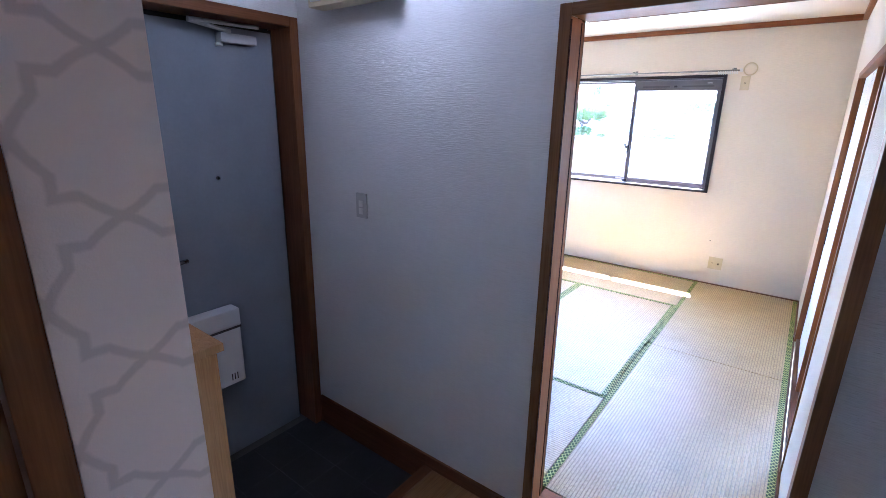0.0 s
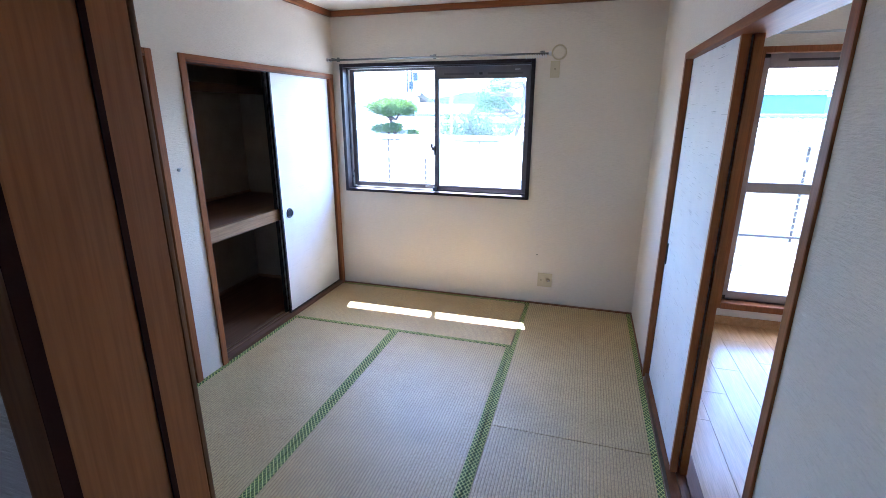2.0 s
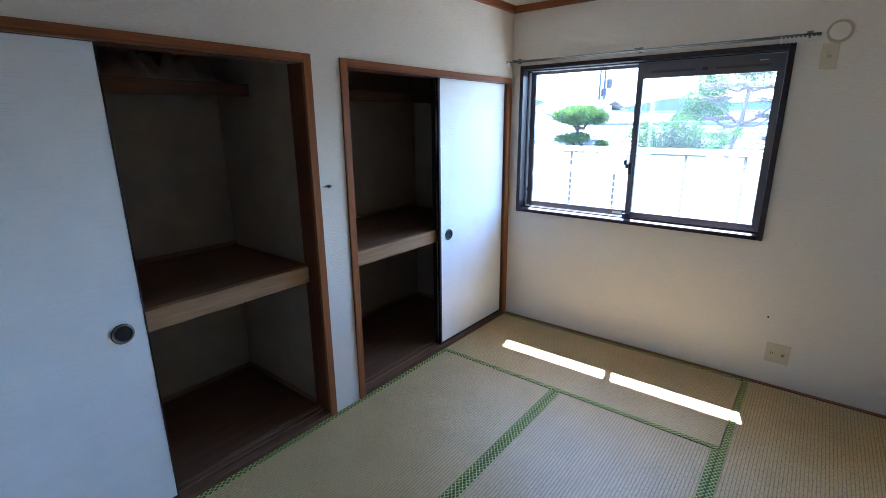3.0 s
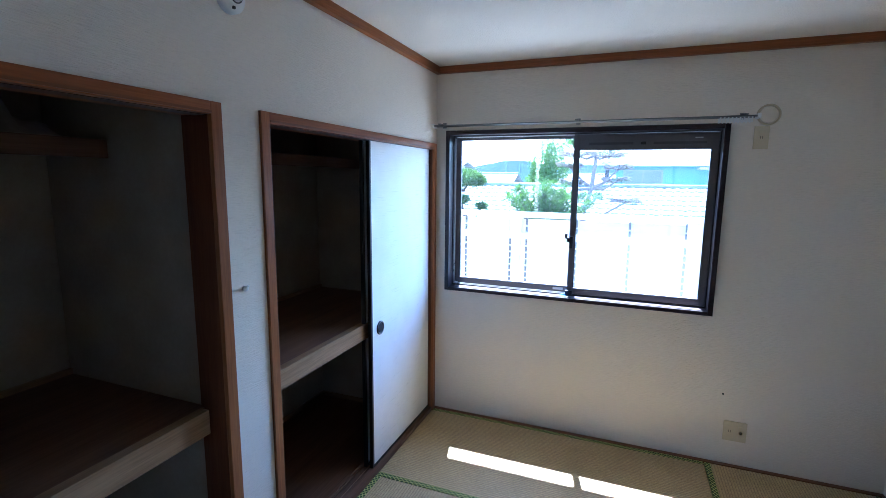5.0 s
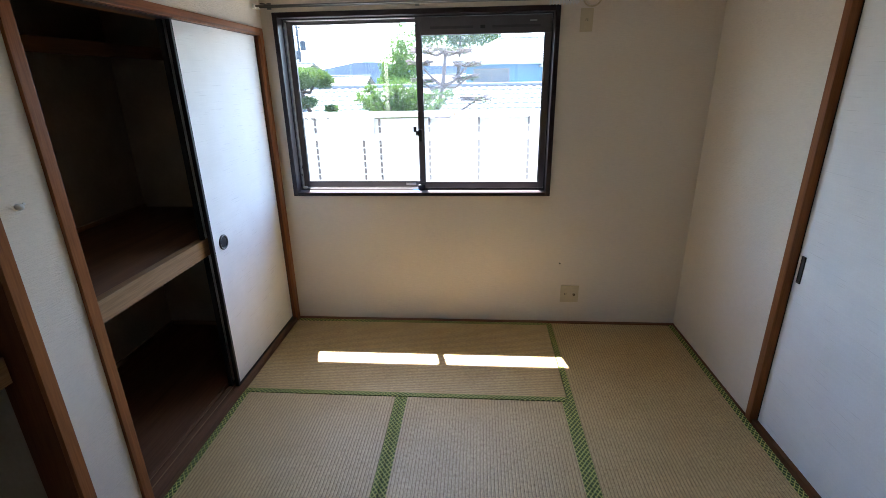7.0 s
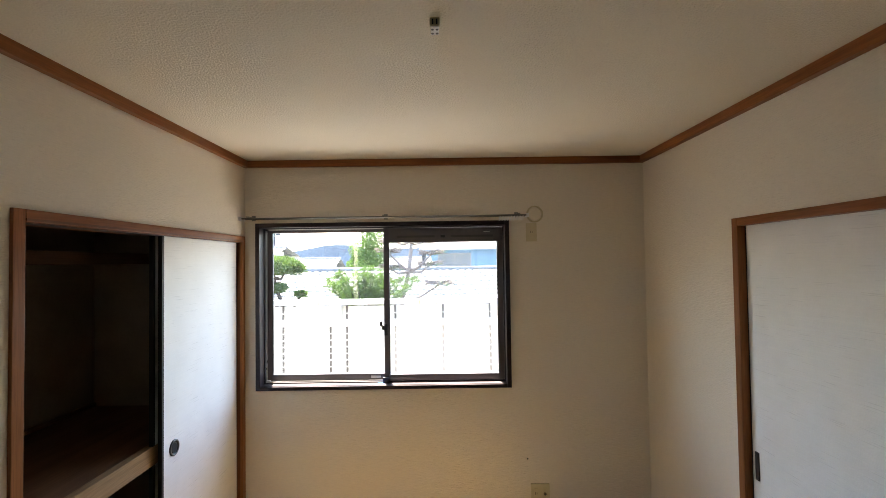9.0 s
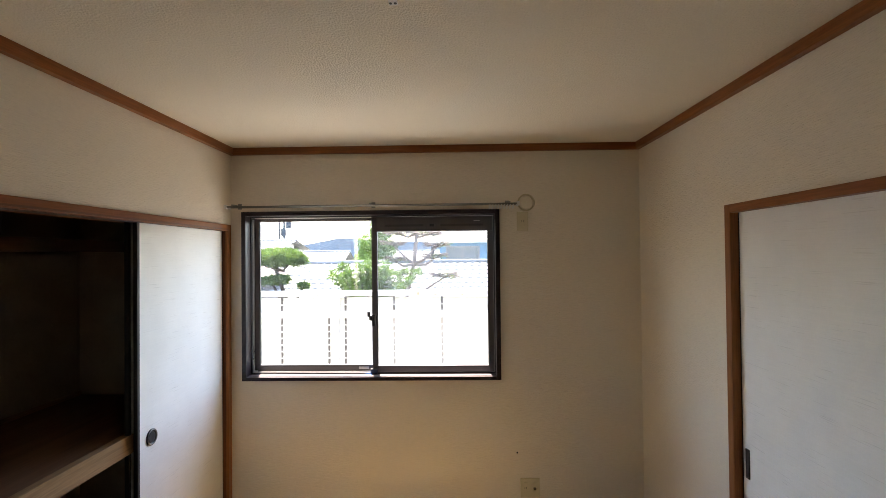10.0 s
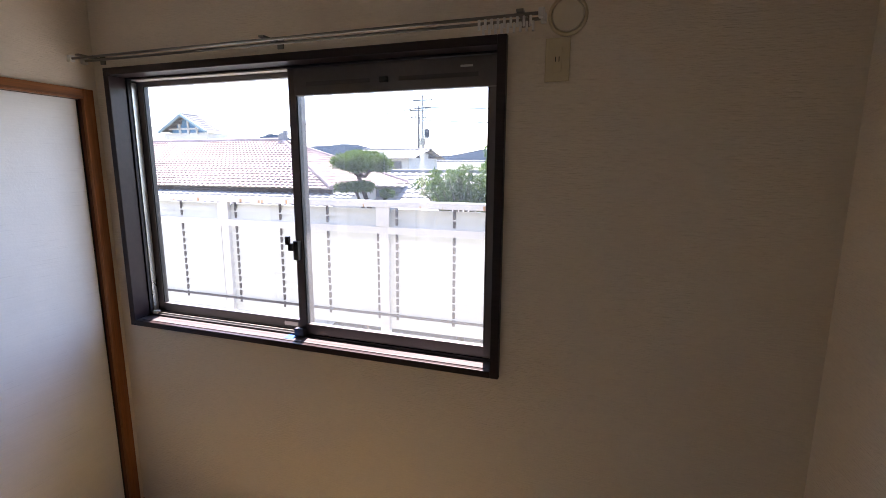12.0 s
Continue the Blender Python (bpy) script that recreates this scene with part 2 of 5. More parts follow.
pnl.new(mix_rgb(pnt, 1.0, old, ramp(pnt, streak, [(0.45, (0.972, 0.974, 0.977)), (0.70, (1, 1, 1))]), "MULTIPLY"), pp.inputs["Base Color"])
# sparse silvery fibres pressed into the paper
fibre = noise_node(pnt, coords(pnt, (6, 6, 300)), 1.0, 2, 0.4)
fleck = math_node(pnt, "MULTIPLY", math_node(pnt, "SUBTRACT", fibre, 0.645), 16.0)
fleck = math_node(pnt, "MINIMUM", math_node(pnt, "MAXIMUM", fleck, 0.0), 1.0)
pnl.new(math_node(pnt, "SUBTRACT", 0.62, math_node(pnt, "MULTIPLY", fleck, 0.46)), pp.inputs["Roughness"])
pnl.new(math_node(pnt, "ADD", 0.4, math_node(pnt, "MULTIPLY", fleck, 0.6)), pp.inputs["Specular IOR Level"])
# near-black brown that carries the shade of the doorway grooves
M["groove"] = plain("groove_shade_red_brown", (0.040, 0.013, 0.009), 0.7, vary=0.2)
M["groove"].node_tree.nodes["Principled BSDF"].inputs["Specular IOR Level"].default_value = 0.05
M["switchgrey"] = plain("pale_grey_switch_plate", (0.47, 0.47, 0.465), 0.45, vary=0.05)
M["lacquer"] = plain("black_lacquer_edge", (0.014, 0.01, 0.01), 0.6, vary=0.2)
M["bronze"] = plain("dark_bronze_aluminium", (0.022, 0.02, 0.024), 0.5, 0.2)
M["sillgrey"] = wood("worn_mauve_brown_sill", (0.045, 0.038, 0.041), (0.13, 0.112, 0.119), "x", 0.5, 1.6)
M["bluepatch"] = plain("saturated_blue", (0.02, 0.105, 0.36), 0.4, vary=0.1)
M["champagne"] = plain("champagne_aluminium", (0.42, 0.37, 0.35), 0.4, 0.25)
M["sash"] = plain("grey_bronze_sash", (0.14, 0.128, 0.130), 0.38, 0.5)
M["silver"] = plain("brushed_aluminium", (0.62, 0.62, 0.60), 0.3, 0.9)
M["railmetal"] = plain("dull_grey_rail", (0.24, 0.235, 0.22), 0.35, 0.9)
M["chrome"] = plain("worn_chrome", (0.6, 0.6, 0.6), 0.18, 1.0)
M["ivory"] = plain("ivory_plastic", (0.60, 0.51, 0.33), 0.4, vary=0.05)
M["capface"] = plain("cream_plastic", (0.72, 0.635, 0.50), 0.5, vary=0.05)
M["whiteplastic"] = plain("white_plastic", (0.72, 0.72, 0.70), 0.35, vary=0.05)
M["slotgrey"] = plain("dark_grey_slot", (0.07, 0.066, 0.066), 0.6)
M["black"] = plain("black_plastic", (0.015, 0.015, 0.015), 0.4)
M["steel"] = plain("blue_grey_painted_steel", (0.25, 0.285, 0.32), 0.45, vary=0.08)
M["tile"] = plain("dark_slate_floor_tile", (0.035, 0.036, 0.04), 0.5, vary=0.3, bumps=0.3)
M["railwhite"] = plain("weathered_white_aluminium", (0.43, 0.435, 0.435), 0.4, vary=0.08)
M["frosted"] = plain("pale_louvre_slat", (0.435, 0.46, 0.445), 0.4, vary=0.08)
M["rust"] = plain("rusty_stain", (0.42, 0.25, 0.13), 0.8, vary=0.4, scale=40)
M["concrete"] = plain("weathered_concrete", (0.27, 0.262, 0.248), 0.85, vary=0.2, bumps=0.3)
M["cloth"] = plain("brown_crumpled_cloth", (0.42, 0.31, 0.23), 0.9, vary=0.2)
M["tiles_red"] = plain("weathered_red_grey_roof_tile", (0.33, 0.26, 0.25), 0.6, vary=0.35, scale=3.0)
M["tiles_grey"] = plain("grey_roof_tile", (0.17, 0.175, 0.185), 0.5, vary=0.25, scale=3.0)
M["lining"] = plain("dull_brown_closet_board", (0.38, 0.30, 0.215), 0.8, vary=0.15)
M["roofpale"] = plain("pale_sunlit_roof_sheet", (0.30, 0.30, 0.30), 0.5, vary=0.1)
M["plaster"] = plain("white_plaster", (0.55, 0.53, 0.50), 0.8, vary=0.15)
M["bluewall"] = plain("blue_grey_cladding", (0.085, 0.19, 0.31), 0.7, vary=0.1)
M["needle"] = foliage("pine_needles", (0.088, 0.145, 0.045))
M["leaf"] = foliage("bright_green_leaves", (0.085, 0.15, 0.038))
M["pole"] = plain("weathered_pole_concrete", (0.045, 0.055, 0.065), 0.8, vary=0.15)
M["bark"] = plain("grey_brown_bark", (0.07, 0.055, 0.045), 0.9, vary=0.4, scale=14)
M["earth"] = plain("dry_ground_and_lots", (0.10, 0.10, 0.075), 0.95, vary=0.4, scale=0.05, fine=0.6)
# woodland with the blue haze of distance put into its base colour
M["hill"] = plain("haze_blue_wooded_hill", (0.010, 0.024, 0.045), 0.95, vary=0.25, scale=0.01, fine=0.06)
M["twig"] = plain("pale_bare_pine_twigs", (0.24, 0.185, 0.165), 0.9, vary=0.3, scale=14)
for far in ("hill", "earth", "pole", "bluewall", "plaster", "roofpale", "tiles_red", "tiles_grey", "needle", "leaf", "bark", "twig"):
    M[far].node_tree.nodes["Principled BSDF"].inputs["Specular IOR Level"].default_value = 0.06
M["clear"] = glass("clear_window_glass", 0.006)
# milkier and less clear over the whole pane
M["hazy"] = glass("milky_window_glass", 0.03, 0.84)
M["bargepale"] = plain("pale_blue_grey_board", (0.22, 0.30, 0.35), 0.8)
M["darkglass"] = plain("dark_far_window_glass", (0.08, 0.10, 0.12), 0.1)

# ---- building helpers ----
AT = {}


def thing(name, base, label="", category="", group="", kind=""):
    e = new(name)
    e.empty_display_size = 0.1
    e.location = base
    AT[e] = Matrix.Translation(base)
    return tagged(e, label, category, group, kind)


def part(name, bm, material, parent=None, label="", category="", group="", kind="", smooth=False, recalc=True):
    """Links a bmesh, given in world metres, as one mesh object with its origin in its middle."""
    if recalc:
        bmesh.ops.recalc_face_normals(bm, faces=bm.faces)
    cs = [v.co for v in bm.verts]
    c = Vector([(min(q[k] for q in cs) + max(q[k] for q in cs)) / 2 for k in range(3)])
    if parent is None:
        c.z = min(q.z for q in cs)
    bmesh.ops.translate(bm, verts=bm.verts, vec=-c)
    me = bpy.data.meshes.new(name)
    bm.to_mesh(me)
    bm.free()
    me.materials.append(material)
    if smooth:
        for f in me.polygons:
            f.use_smooth = True
    return piece(name, me, c, parent, label, category, group, kind)


def piece(name, me, at, parent=None, label="", category="", group="", kind="", turn=0.0):
    ob = new(name, me)
    ob.location = at
    ob.rotation_euler.z = turn
    AT[ob] = Matrix.Translation(at)
    if parent is not None:
        ob.parent = parent
        ob.matrix_parent_inverse = AT[parent].inverted()
    return tagged(ob, label, category, group, kind)


def box(x0, x1, y0, y1, z0, z1, bevel=0.0, bm=None):
    own = bm is None
    bm = bmesh.new() if own else bm
    g = bmesh.ops.create_cube(bm, size=1.0)
    for v in g["verts"]:
        v.co = Vector((x0 + (v.co.x + 0.5) * (x1 - x0), y0 + (v.co.y + 0.5) * (y1 - y0), z0 + (v.co.z + 0.5) * (z1 - z0)))
    if bevel:
        es = list({e for v in g["verts"] for e in v.link_edges})
        bmesh.ops.bevel(bm, geom=es, offset=bevel, segments=2, profile=0.7, affect="EDGES")
    return bm


def boxes(rows, bevel=0.0):
    bm = bmesh.new()
    for r in rows:
        box(*r, bevel=bevel, bm=bm)
    return bm


def box_mesh(name, sx, sy, sz, material, bevel=0.0):
    bm = box(-sx / 2, sx / 2, -sy / 2, sy / 2, -sz / 2, sz / 2, bevel)
    me = bpy.data.meshes.new(name)
    bm.to_mesh(me)
    bm.free()
    me.materials.append(material)
    return me


def tube(points, radius, sides=8, bm=None, taper=None):
    """A round bar through the points; taper gives a radius for each."""
    bm = bm or bmesh.new()
    rings = []
    for i, p in enumerate(points):
        p = Vector(p)
        d = Vector(points[min(i + 1, len(points) - 1)]) - Vector(points[max(i - 1, 0)])
        q = d.to_track_quat("Z", "Y")
        r = taper[i] if taper else radius
        rings.append([bm.verts.new(p + q @ Vector((r * math.cos(a), r * math.sin(a), 0)))
                      for a in (2 * math.pi * k / sides for k in range(sides))])
    for a, b in zip(rings, rings[1:]):
        for k in range(sides):
            bm.faces.new((a[k], a[(k + 1) % sides], b[(k + 1) % sides], b[k]))
    bm.faces.new(rings[0][::-1])
    bm.faces.new(rings[-1])
    return bm


def lathe(profile, at, axis="z", sides=32, ring_only=False):
    """A turned solid: (radius, height) rows spun about an axis through at."""
    bm = bmesh.new()
    rings = []
    for r, h in profile:
        ring = []
        for k in range(sides):
            a = 2 * math.pi * k / sides
            c, s = r * math.cos(a), r * math.sin(a)
            q = {"z": (c, s, h), "x": (h, c, s), "y": (c, h, s)}[axis]
            ring.append(bm.verts.new(Vector(at) + Vector(q)))
        rings.append(ring)
    pairs = list(zip(rings, rings[1:]))
    if ring_only:
        pairs.append((rings[-1], rings[0]))
    for a, b in pairs:
        for k in range(sides):
            bm.faces.new((a[k], a[(k + 1) % sides], b[(k + 1) % sides], b[k]))
    if not ring_only:
        for ring in (rings[0], rings[-1]):
            bm.faces.new(ring)
    return bm


W, D, H = 2.605, 3.505, 2.377
HALL = -3.635
HF = -0.085

# ---- structure ----
S = dict(kind="structure")
WX0, WX1, WZ0, WZ1 = 0.075, 1.72, 0.890, 1.968
LX0, LX1, LZ0, LZ1 = 3.20, 4.92, 0.15, 2.0
part("wall_north", boxes([
    (-0.95, WX0, 0, 0.15, -0.1, 2.6), (WX0, WX1, 0, 0.15, -0.1, WZ0), (WX0, WX1, 0, 0.15, WZ1, 2.6),
    (WX1, LX0, 0, 0.15, -0.1, 2.6), (LX0, LX1, 0, 0.15, -0.1, LZ0), (LX0, LX1, 0, 0.15, LZ1, 2.6),
    (LX1, 6.2, 0, 0.15, -0.1, 2.6)]), M["wall"], None, "cream embossed wallpaper wall with the window", "wall", **S)
C1A, C1B, C2A, C2B, CZ = -3.48, -1.835, -1.662, -0.024, 1.885
part("wall_west", boxes([
    (-0.10, 0, -D, C1A, -0.1, CZ), (-0.10, 0, C1B, C2A, -0.1, CZ), (-0.10, 0, C2B, 0, -0.1, CZ),
    (-0.10, 0, -D, 0, CZ, 2.6)]), M["wall"], None, "cream wallpaper wall round two closets", "wall", **S)
E0, E1, EZ = -2.725, -0.932, 1.882
part("wall_east", boxes([
    (W, 2.73, -D, E0, -0.1, EZ), (W, 2.73, E1, 0, -0.1, EZ), (W, 2.73, -D, 0, EZ, 2.6)]),
    M["wall"], None, "cream wallpaper wall with the sliding door", "wall", **S)
J0, J1, JZ = 1.746, 2.612, 1.918
part("wall_south", boxes([
    (0.2, J0, HALL, -D, -0.3, JZ), (J1, 3.2, HALL, -D, -0.3, JZ), (0.2, 3.2, HALL, -D, JZ, 2.6)]),
    M["hallwall"], None, "pale embossed wallpaper wall between hall and room", "wall", **S)
part("floor", box(-0.1, W + 0.0, -D, 0, -0.12, -0.03), M["ply_x"], None, "plywood subfloor under the straw mats", "floor", **S)
part("ceiling", box(-0.1, 2.73, -3.57, 0, H, 2.6), M["ceil"], None, "off-white stippled paper ceiling", "ceiling", **S)

# ceiling moulding
mo = thing("ceiling_trim", (W / 2, -D / 2, 2.34), "red-brown wooden moulding round the ceiling", "moulding", **S)
tz0, tz1, td = 2.332, 2.3765, 0.032
part("moulding", box(0, W, -td, 0, tz0, tz1, 0.004), M["frame_x"], mo)
part("moulding", box(0, td, -D, -td, tz0, tz1, 0.004), M["frame_y"], mo)
part("moulding", box(W - td, W, -D, -td, tz0, tz1, 0.004), M["frame_y"], mo)
part("moulding", box(td, W - td, -D, -D + td, tz0, tz1, 0.004), M["frame_x"], mo)
fl = thing("floor_trim", (W / 2, 0, 0), "thin brown wooden strip along the floor edge", "floor strip", **S)
part("strip", box(0.0, W, -0.030, -0.001, -0.03, 0.004, 0.002), M["casing_x"], fl)
part("strip", box(W - 0.013, W - 0.001, E1, -0.014, -0.03, 0.004, 0.002), M["casing_y"], fl)
part("strip", box(W - 0.013, W - 0.001, -D, E0, -0.03, 0.004, 0.002), M["casing_y"], fl)

# ---- closets ----
def closet(y0, y1, side_y0, side_y1):
    """Lined recess behind the west wall."""
    c = thing("closet_lining", (-0.45, (y0 + y1) / 2, 0), "dim papered closet recess with plywood floor", "closet", **S)
    part("back_panel", box(-0.90, -0.83, side_y0 - 0.04, side_y1 + 0.04, -0.05, 2.3), M["lining"], c)
    part("side_panel", box(-0.83, -0.10, side_y0 - 0.04, side_y0, -0.05, 2.3), M["lining"], c)
    part("side_panel", box(-0.83, -0.10, side_y1, side_y1 + 0.04, -0.05, 2.3), M["lining"], c)
    part("top_panel", box(-0.83, -0.10, side_y0, side_y1, 2.26, 2.3), M["ply_y"], c)
    part("floor_panel", box(-0.83, -0.10, side_y0, side_y1, -0.05, 0.035), M["ply_y"], c)
    part("skirting_strip", box(-0.83, -0.815, side_y0, side_y1, 0.035, 0.06), M["shelf_y"], c)
    part("skirting_strip", box(-0.815, -0.12, side_y1 - 0.014, side_y1, 0.035, 0.06), M["shelf_x"], c)
    s = thing("closet_shelf", (-0.45, (y0 + y1) / 2, 0.79), "mid-height plywood closet shelf with pale timber front", "shelf", group="closet shelves")
    part("shelf_board", box(-0.83, -0.10, side_y0, side_y1, 0.838, 0.864), M["ply_y"], s)
    part("shelf_front", box(-0.10, -0.062, y0 + 0.012, y1 - 0.012, 0.783, 0.869, 0.003), M["shelf_y"], s, "pale timber front rail")
    part("skirting_strip", box(-0.83, -0.815, side_y0, side_y1, 0.864, 0.886), M["shelf_y"], s)
    t = thing("upper_shelf", (-0.67, (y0 + y1) / 2, 1.715), "narrow high plywood closet shelf", "shelf", group="high closet shelves")
    part("shelf_board", box(-0.83, -0.51, side_y0, side_y1, 1.755, 1.775), M["ply_y"], t)
    part("shelf_front", box(-0.51, -0.485, side_y0, side_y1, 1.715, 1.778, 0.002), M["ply_y"], t)


closet(C1A + 0.045, C1B - 0.045, -3.46, -1.868)
closet(C2A + 0.045, C2B - 0.045, -1.64, -0.20)


def closet_frame(y0, y1):
    f = thing("closet_frame", (0, (y0 + y1) / 2, 0), "red-brown wooden frame round a closet opening", "door frame", **S)
    x0, x1, w = -0.115, 0.012, 0.042
    for a, b in ((y0, y0 + w), (y1 - w, y1)):
        part("post", box(-0.006, x1, a, b, 0, CZ, 0.003), M["frame_z"], f)
        # inner part of the post, its shade given by the darker wood
        part("reveal_board", box(x0, -0.006, a, b, 0, CZ, 0.001), M["reveal"], f, "inner face of the post, coloured dark red-brown for shade")
    part("head_rail", box(x0, x1, y0 + w, y1 - w, CZ - 0.040, CZ, 0.004), M["frame_y"], f)
    part("head_groove", box(-0.060, -0.012, y0 + w, y1 - w, CZ - 0.0415, CZ - 0.0395), M["dark_y"], f)
    part("inner_bead", box(x1 - 0.002, x1 + 0.003, y0 + w, y1 - w, CZ - 0.036, CZ - 0.028), M["casing_y"], f)
    part("sill", boxes([(x0, -0.085, y0 + w, y1 - w, -0.03, 0.03), (-0.085, -0.060, y0 + w, y1 - w, -0.03, 0.022),
                        (-0.060, -0.045, y0 + w, y1 - w, -0.03, 0.028), (-0.045, -0.020, y0 + w, y1 - w, -0.03, 0.022),
                        (-0.020, 0.004, y0 + w, y1 - w, -0.03, 0.026)]), M["ply_y"], f, "worn grooved wooden sill")
    part("sill_track", boxes([(-0.0545, -0.0505, y0 + w, y1 - w, 0.0275, 0.0295), (-0.088, -0.0855, y0 + w, y1 - w, 0.0295, 0.0315)]), M["shelf_y"], f, "pale worn track strip")


closet_frame(C1A, C1B)
closet_frame(C2A, C2B)


def pull_ring(name, at, axis, out, parent, r=0.027):
    """Recessed round finger pull."""
    p = part(name, lathe([(r, 0), (r, out * 0.004), (r * 0.86, out * 0.006), (r * 0.72, out * 0.003), (r * 0.70, out * 0.001)], at, axis),
             M["black"], parent, "round black finger pull", smooth=True)
    part("inlay", lathe([(r * 0.66, out * 0.0015), (r * 0.64, out * 0.0035), (r * 0.5, out * 0.003)], at, axis), M["lacquer"], p, smooth=True)
    part("rim", lathe([(r * 0.93, out * 0.0045), (r * 0.95, out * 0.0068), (r * 0.83, out * 0.0072), (r * 0.81, out * 0.0055)], at, axis, 32, True), M["railmetal"], p, smooth=True)


def closet_door(y0, y1, x0, label, pull=None):
    d = thing("closet_door", (x0, (y0 + y1) / 2, 0.024), label, "sliding door", "papered closet doors")
    z0, z1, e, x1 = 0.024, CZ - 0.030, 0.016, x0 + 0.020
    part("paper_panel", box(x0 + 0.002, x1 - 0.002, y0 + e, y1 - 0.006, z0 + e, z1 - e * 0.5), M["paper"], d, "white paper face")
    part("edge_rail", box(x0, x1, y0, y0 + e, z0, z1, 0.002), M["lacquer"], d)
    part("edge_rail", box(x0, x1, y1 - 0.006, y1, z0, z1, 0.001), M["lacquer"], d)
    part("edge_rail", box(x0, x1, y0 + e, y1 - 0.006, z0, z0 + e, 0.002), M["lacquer"], d)
    part("edge_rail", box(x0, x1, y0 + e, y1 - 0.006, z1 - e * 0.5, z1, 0.002), M["lacquer"], d)
    if pull is not None:
        pull_ring("finger_pull", (x1 - 0.002, pull, 0.825), "x", 1, d, 0.039)


closet_door(-3.436, -2.667, -0.043, "white paper sliding door, pushed half open", -2.752)
closet_door(-3.43, -2.685, -0.083, "white paper sliding door behind the front one")
closet_door(-0.862, -0.067, -0.043, "white paper sliding door beside the window wall", -0.762)
closet_door(-0.864, -0.069, -0.083, "white paper sliding door stacked behind another")

# ---- window ----
win = thing("window_1", ((WX0 + WX1) / 2, 0.05, WZ0), "dark bronze sliding window in a dark wooden frame", "window", **S)
wf = part("window_frame", boxes([(WX0, WX0 + 0.028, -0.022, 0.05, WZ0, WZ1), (WX1 - 0.028, WX1, -0.022, 0.05, WZ0, WZ1),
          (WX0 + 0.028, WX1 - 0.028, -0.022, 0.05, WZ1 - 0.028, WZ1), (WX0 + 0.028, WX1 - 0.028, -0.022, -0.004, WZ0, WZ0 + 0.024)], 0.003),
          M["dark_x"], win, "dark stained wooden window casing")
part("window_sill", box(WX0 + 0.028, WX1 - 0.028, -0.004, 0.052, WZ0 + 0.002, WZ0 + 0.026), M["sillgrey"], win, "sunlit mauve-grey sill")
a0, a1, b0, b1 = WX0 + 0.004, WX1 - 0.004, WZ0 + 0.004, WZ1 - 0.004
part("sash_track", boxes([(a0, a0 + 0.030, 0.052, 0.148, b0, b1), (a1 - 0.030, a1, 0.052, 0.148, b0, b1),
     (a0 + 0.03, a1 - 0.03, 0.052, 0.148, b1 - 0.030, b1), (a0 + 0.03, a1 - 0.03, 0.052, 0.148, b0, b0 + 0.030)], 0.002), M["bronze"], win)
part("track_ridge", boxes([(a0 + 0.03, a1 - 0.03, 0.064, 0.068, b0 + 0.03, b0 + 0.036), (a0 + 0.03, a1 - 0.03, 0.098, 0.102, b0 + 0.03, b0 + 0.036)]), M["silver"], win)


part("head_track", box(a0 + 0.05, 0.893, 0.056, 0.091, b1 - 0.0345, b1 - 0.0305), M["whiteplastic"], win, "pale strip under the window head")
part("jamb_track", box(a0 + 0.0305, a0 + 0.0345, 0.066, 0.090, b0 + 0.04, b1 - 0.04), M["silver"], win, "bright aluminium track")
part("jamb_track", box(a1 - 0.0345, a1 - 0.0305, 0.100, 0.140, b0 + 0.04, b1 - 0.04), M["silver"], win, "bright aluminium track")
# thin blue rectangle on the sill next to the meeting stiles
part("sill_tape", box(0.853, 0.896, 0.006, 0.046, WZ0 + 0.026, WZ0 + 0.0275), M["bluepatch"], win, "small blue patch on the sill")
part("corner_stop", box(a0 + 0.036, a0 + 0.060, 0.054, 0.078, WZ0 + 0.030, WZ0 + 0.046, 0.003), M["whiteplastic"], win)


def window_sash(x0, x1, y0, z0, z1, st, rail_b, rail_t, glassmat, label):
    s = part("sash", boxes([(x0, x0 + st, y0, y0 + 0.026, z0, z1), (x1 - st, x1, y0, y0 + 0.026, z0, z1),
             (x0 + st, x1 - st, y0, y0 + 0.026, z0, z0 + rail_b), (x0 + st, x1 - st, y0, y0 + 0.026, z1 - rail_t, z1)], 0.002), M["sash"], win, label)
    g = part("pane", box(x0 + st - 0.004, x1 - st + 0.004, y0 + 0.011, y0 + 0.015, z0 + rail_b - 0.004, z1 - rail_t + 0.004), glassmat, s)
    g.visible_shadow = False
    part("gasket", boxes([(x0 + st, x0 + st + 0.005, y0 + 0.003, y0 + 0.023, z0 + rail_b, z1 - rail_t), (x1 - st - 0.005, x1 - st, y0 + 0.003, y0 + 0.023, z0 + rail_b, z1 - rail_t)]), M["black"], s)
    return s


sz0, sz1 = b0 + 0.032, b1 - 0.032
sl = window_sash(a0 + 0.032, 0.925, 0.094, sz0, sz1, 0.030, 0.040, 0.022, M["clear"], "outer sliding sash")
sr = window_sash(0.895, a1 - 0.032, 0.060, sz0, sz1, 0.032, 0.040, 0.020, M["hazy"], "inner sliding sash with vent bar")
vent = part("vent_bar", box(0.93, a1 - 0.034, 0.046, 0.072, 1.835, sz1 - 0.004, 0.004), M["sash"], win, "grey ventilator bar over the pane")
part("slot", box(0.985, 1.235, 0.0435, 0.0465, 1.866, 1.880), M["slotgrey"], vent)
part("slot", box(1.345, 1.62, 0.0435, 0.0465, 1.866, 1.880), M["slotgrey"], vent)
part("slider_knob", box(1.275, 1.305, 0.038, 0.0465, 1.864, 1.882, 0.002), M["black"], vent)
part("maker_mark", box(1.56, 1.60, 0.0435, 0.0462, 1.897, 1.903), M["silver"], vent)
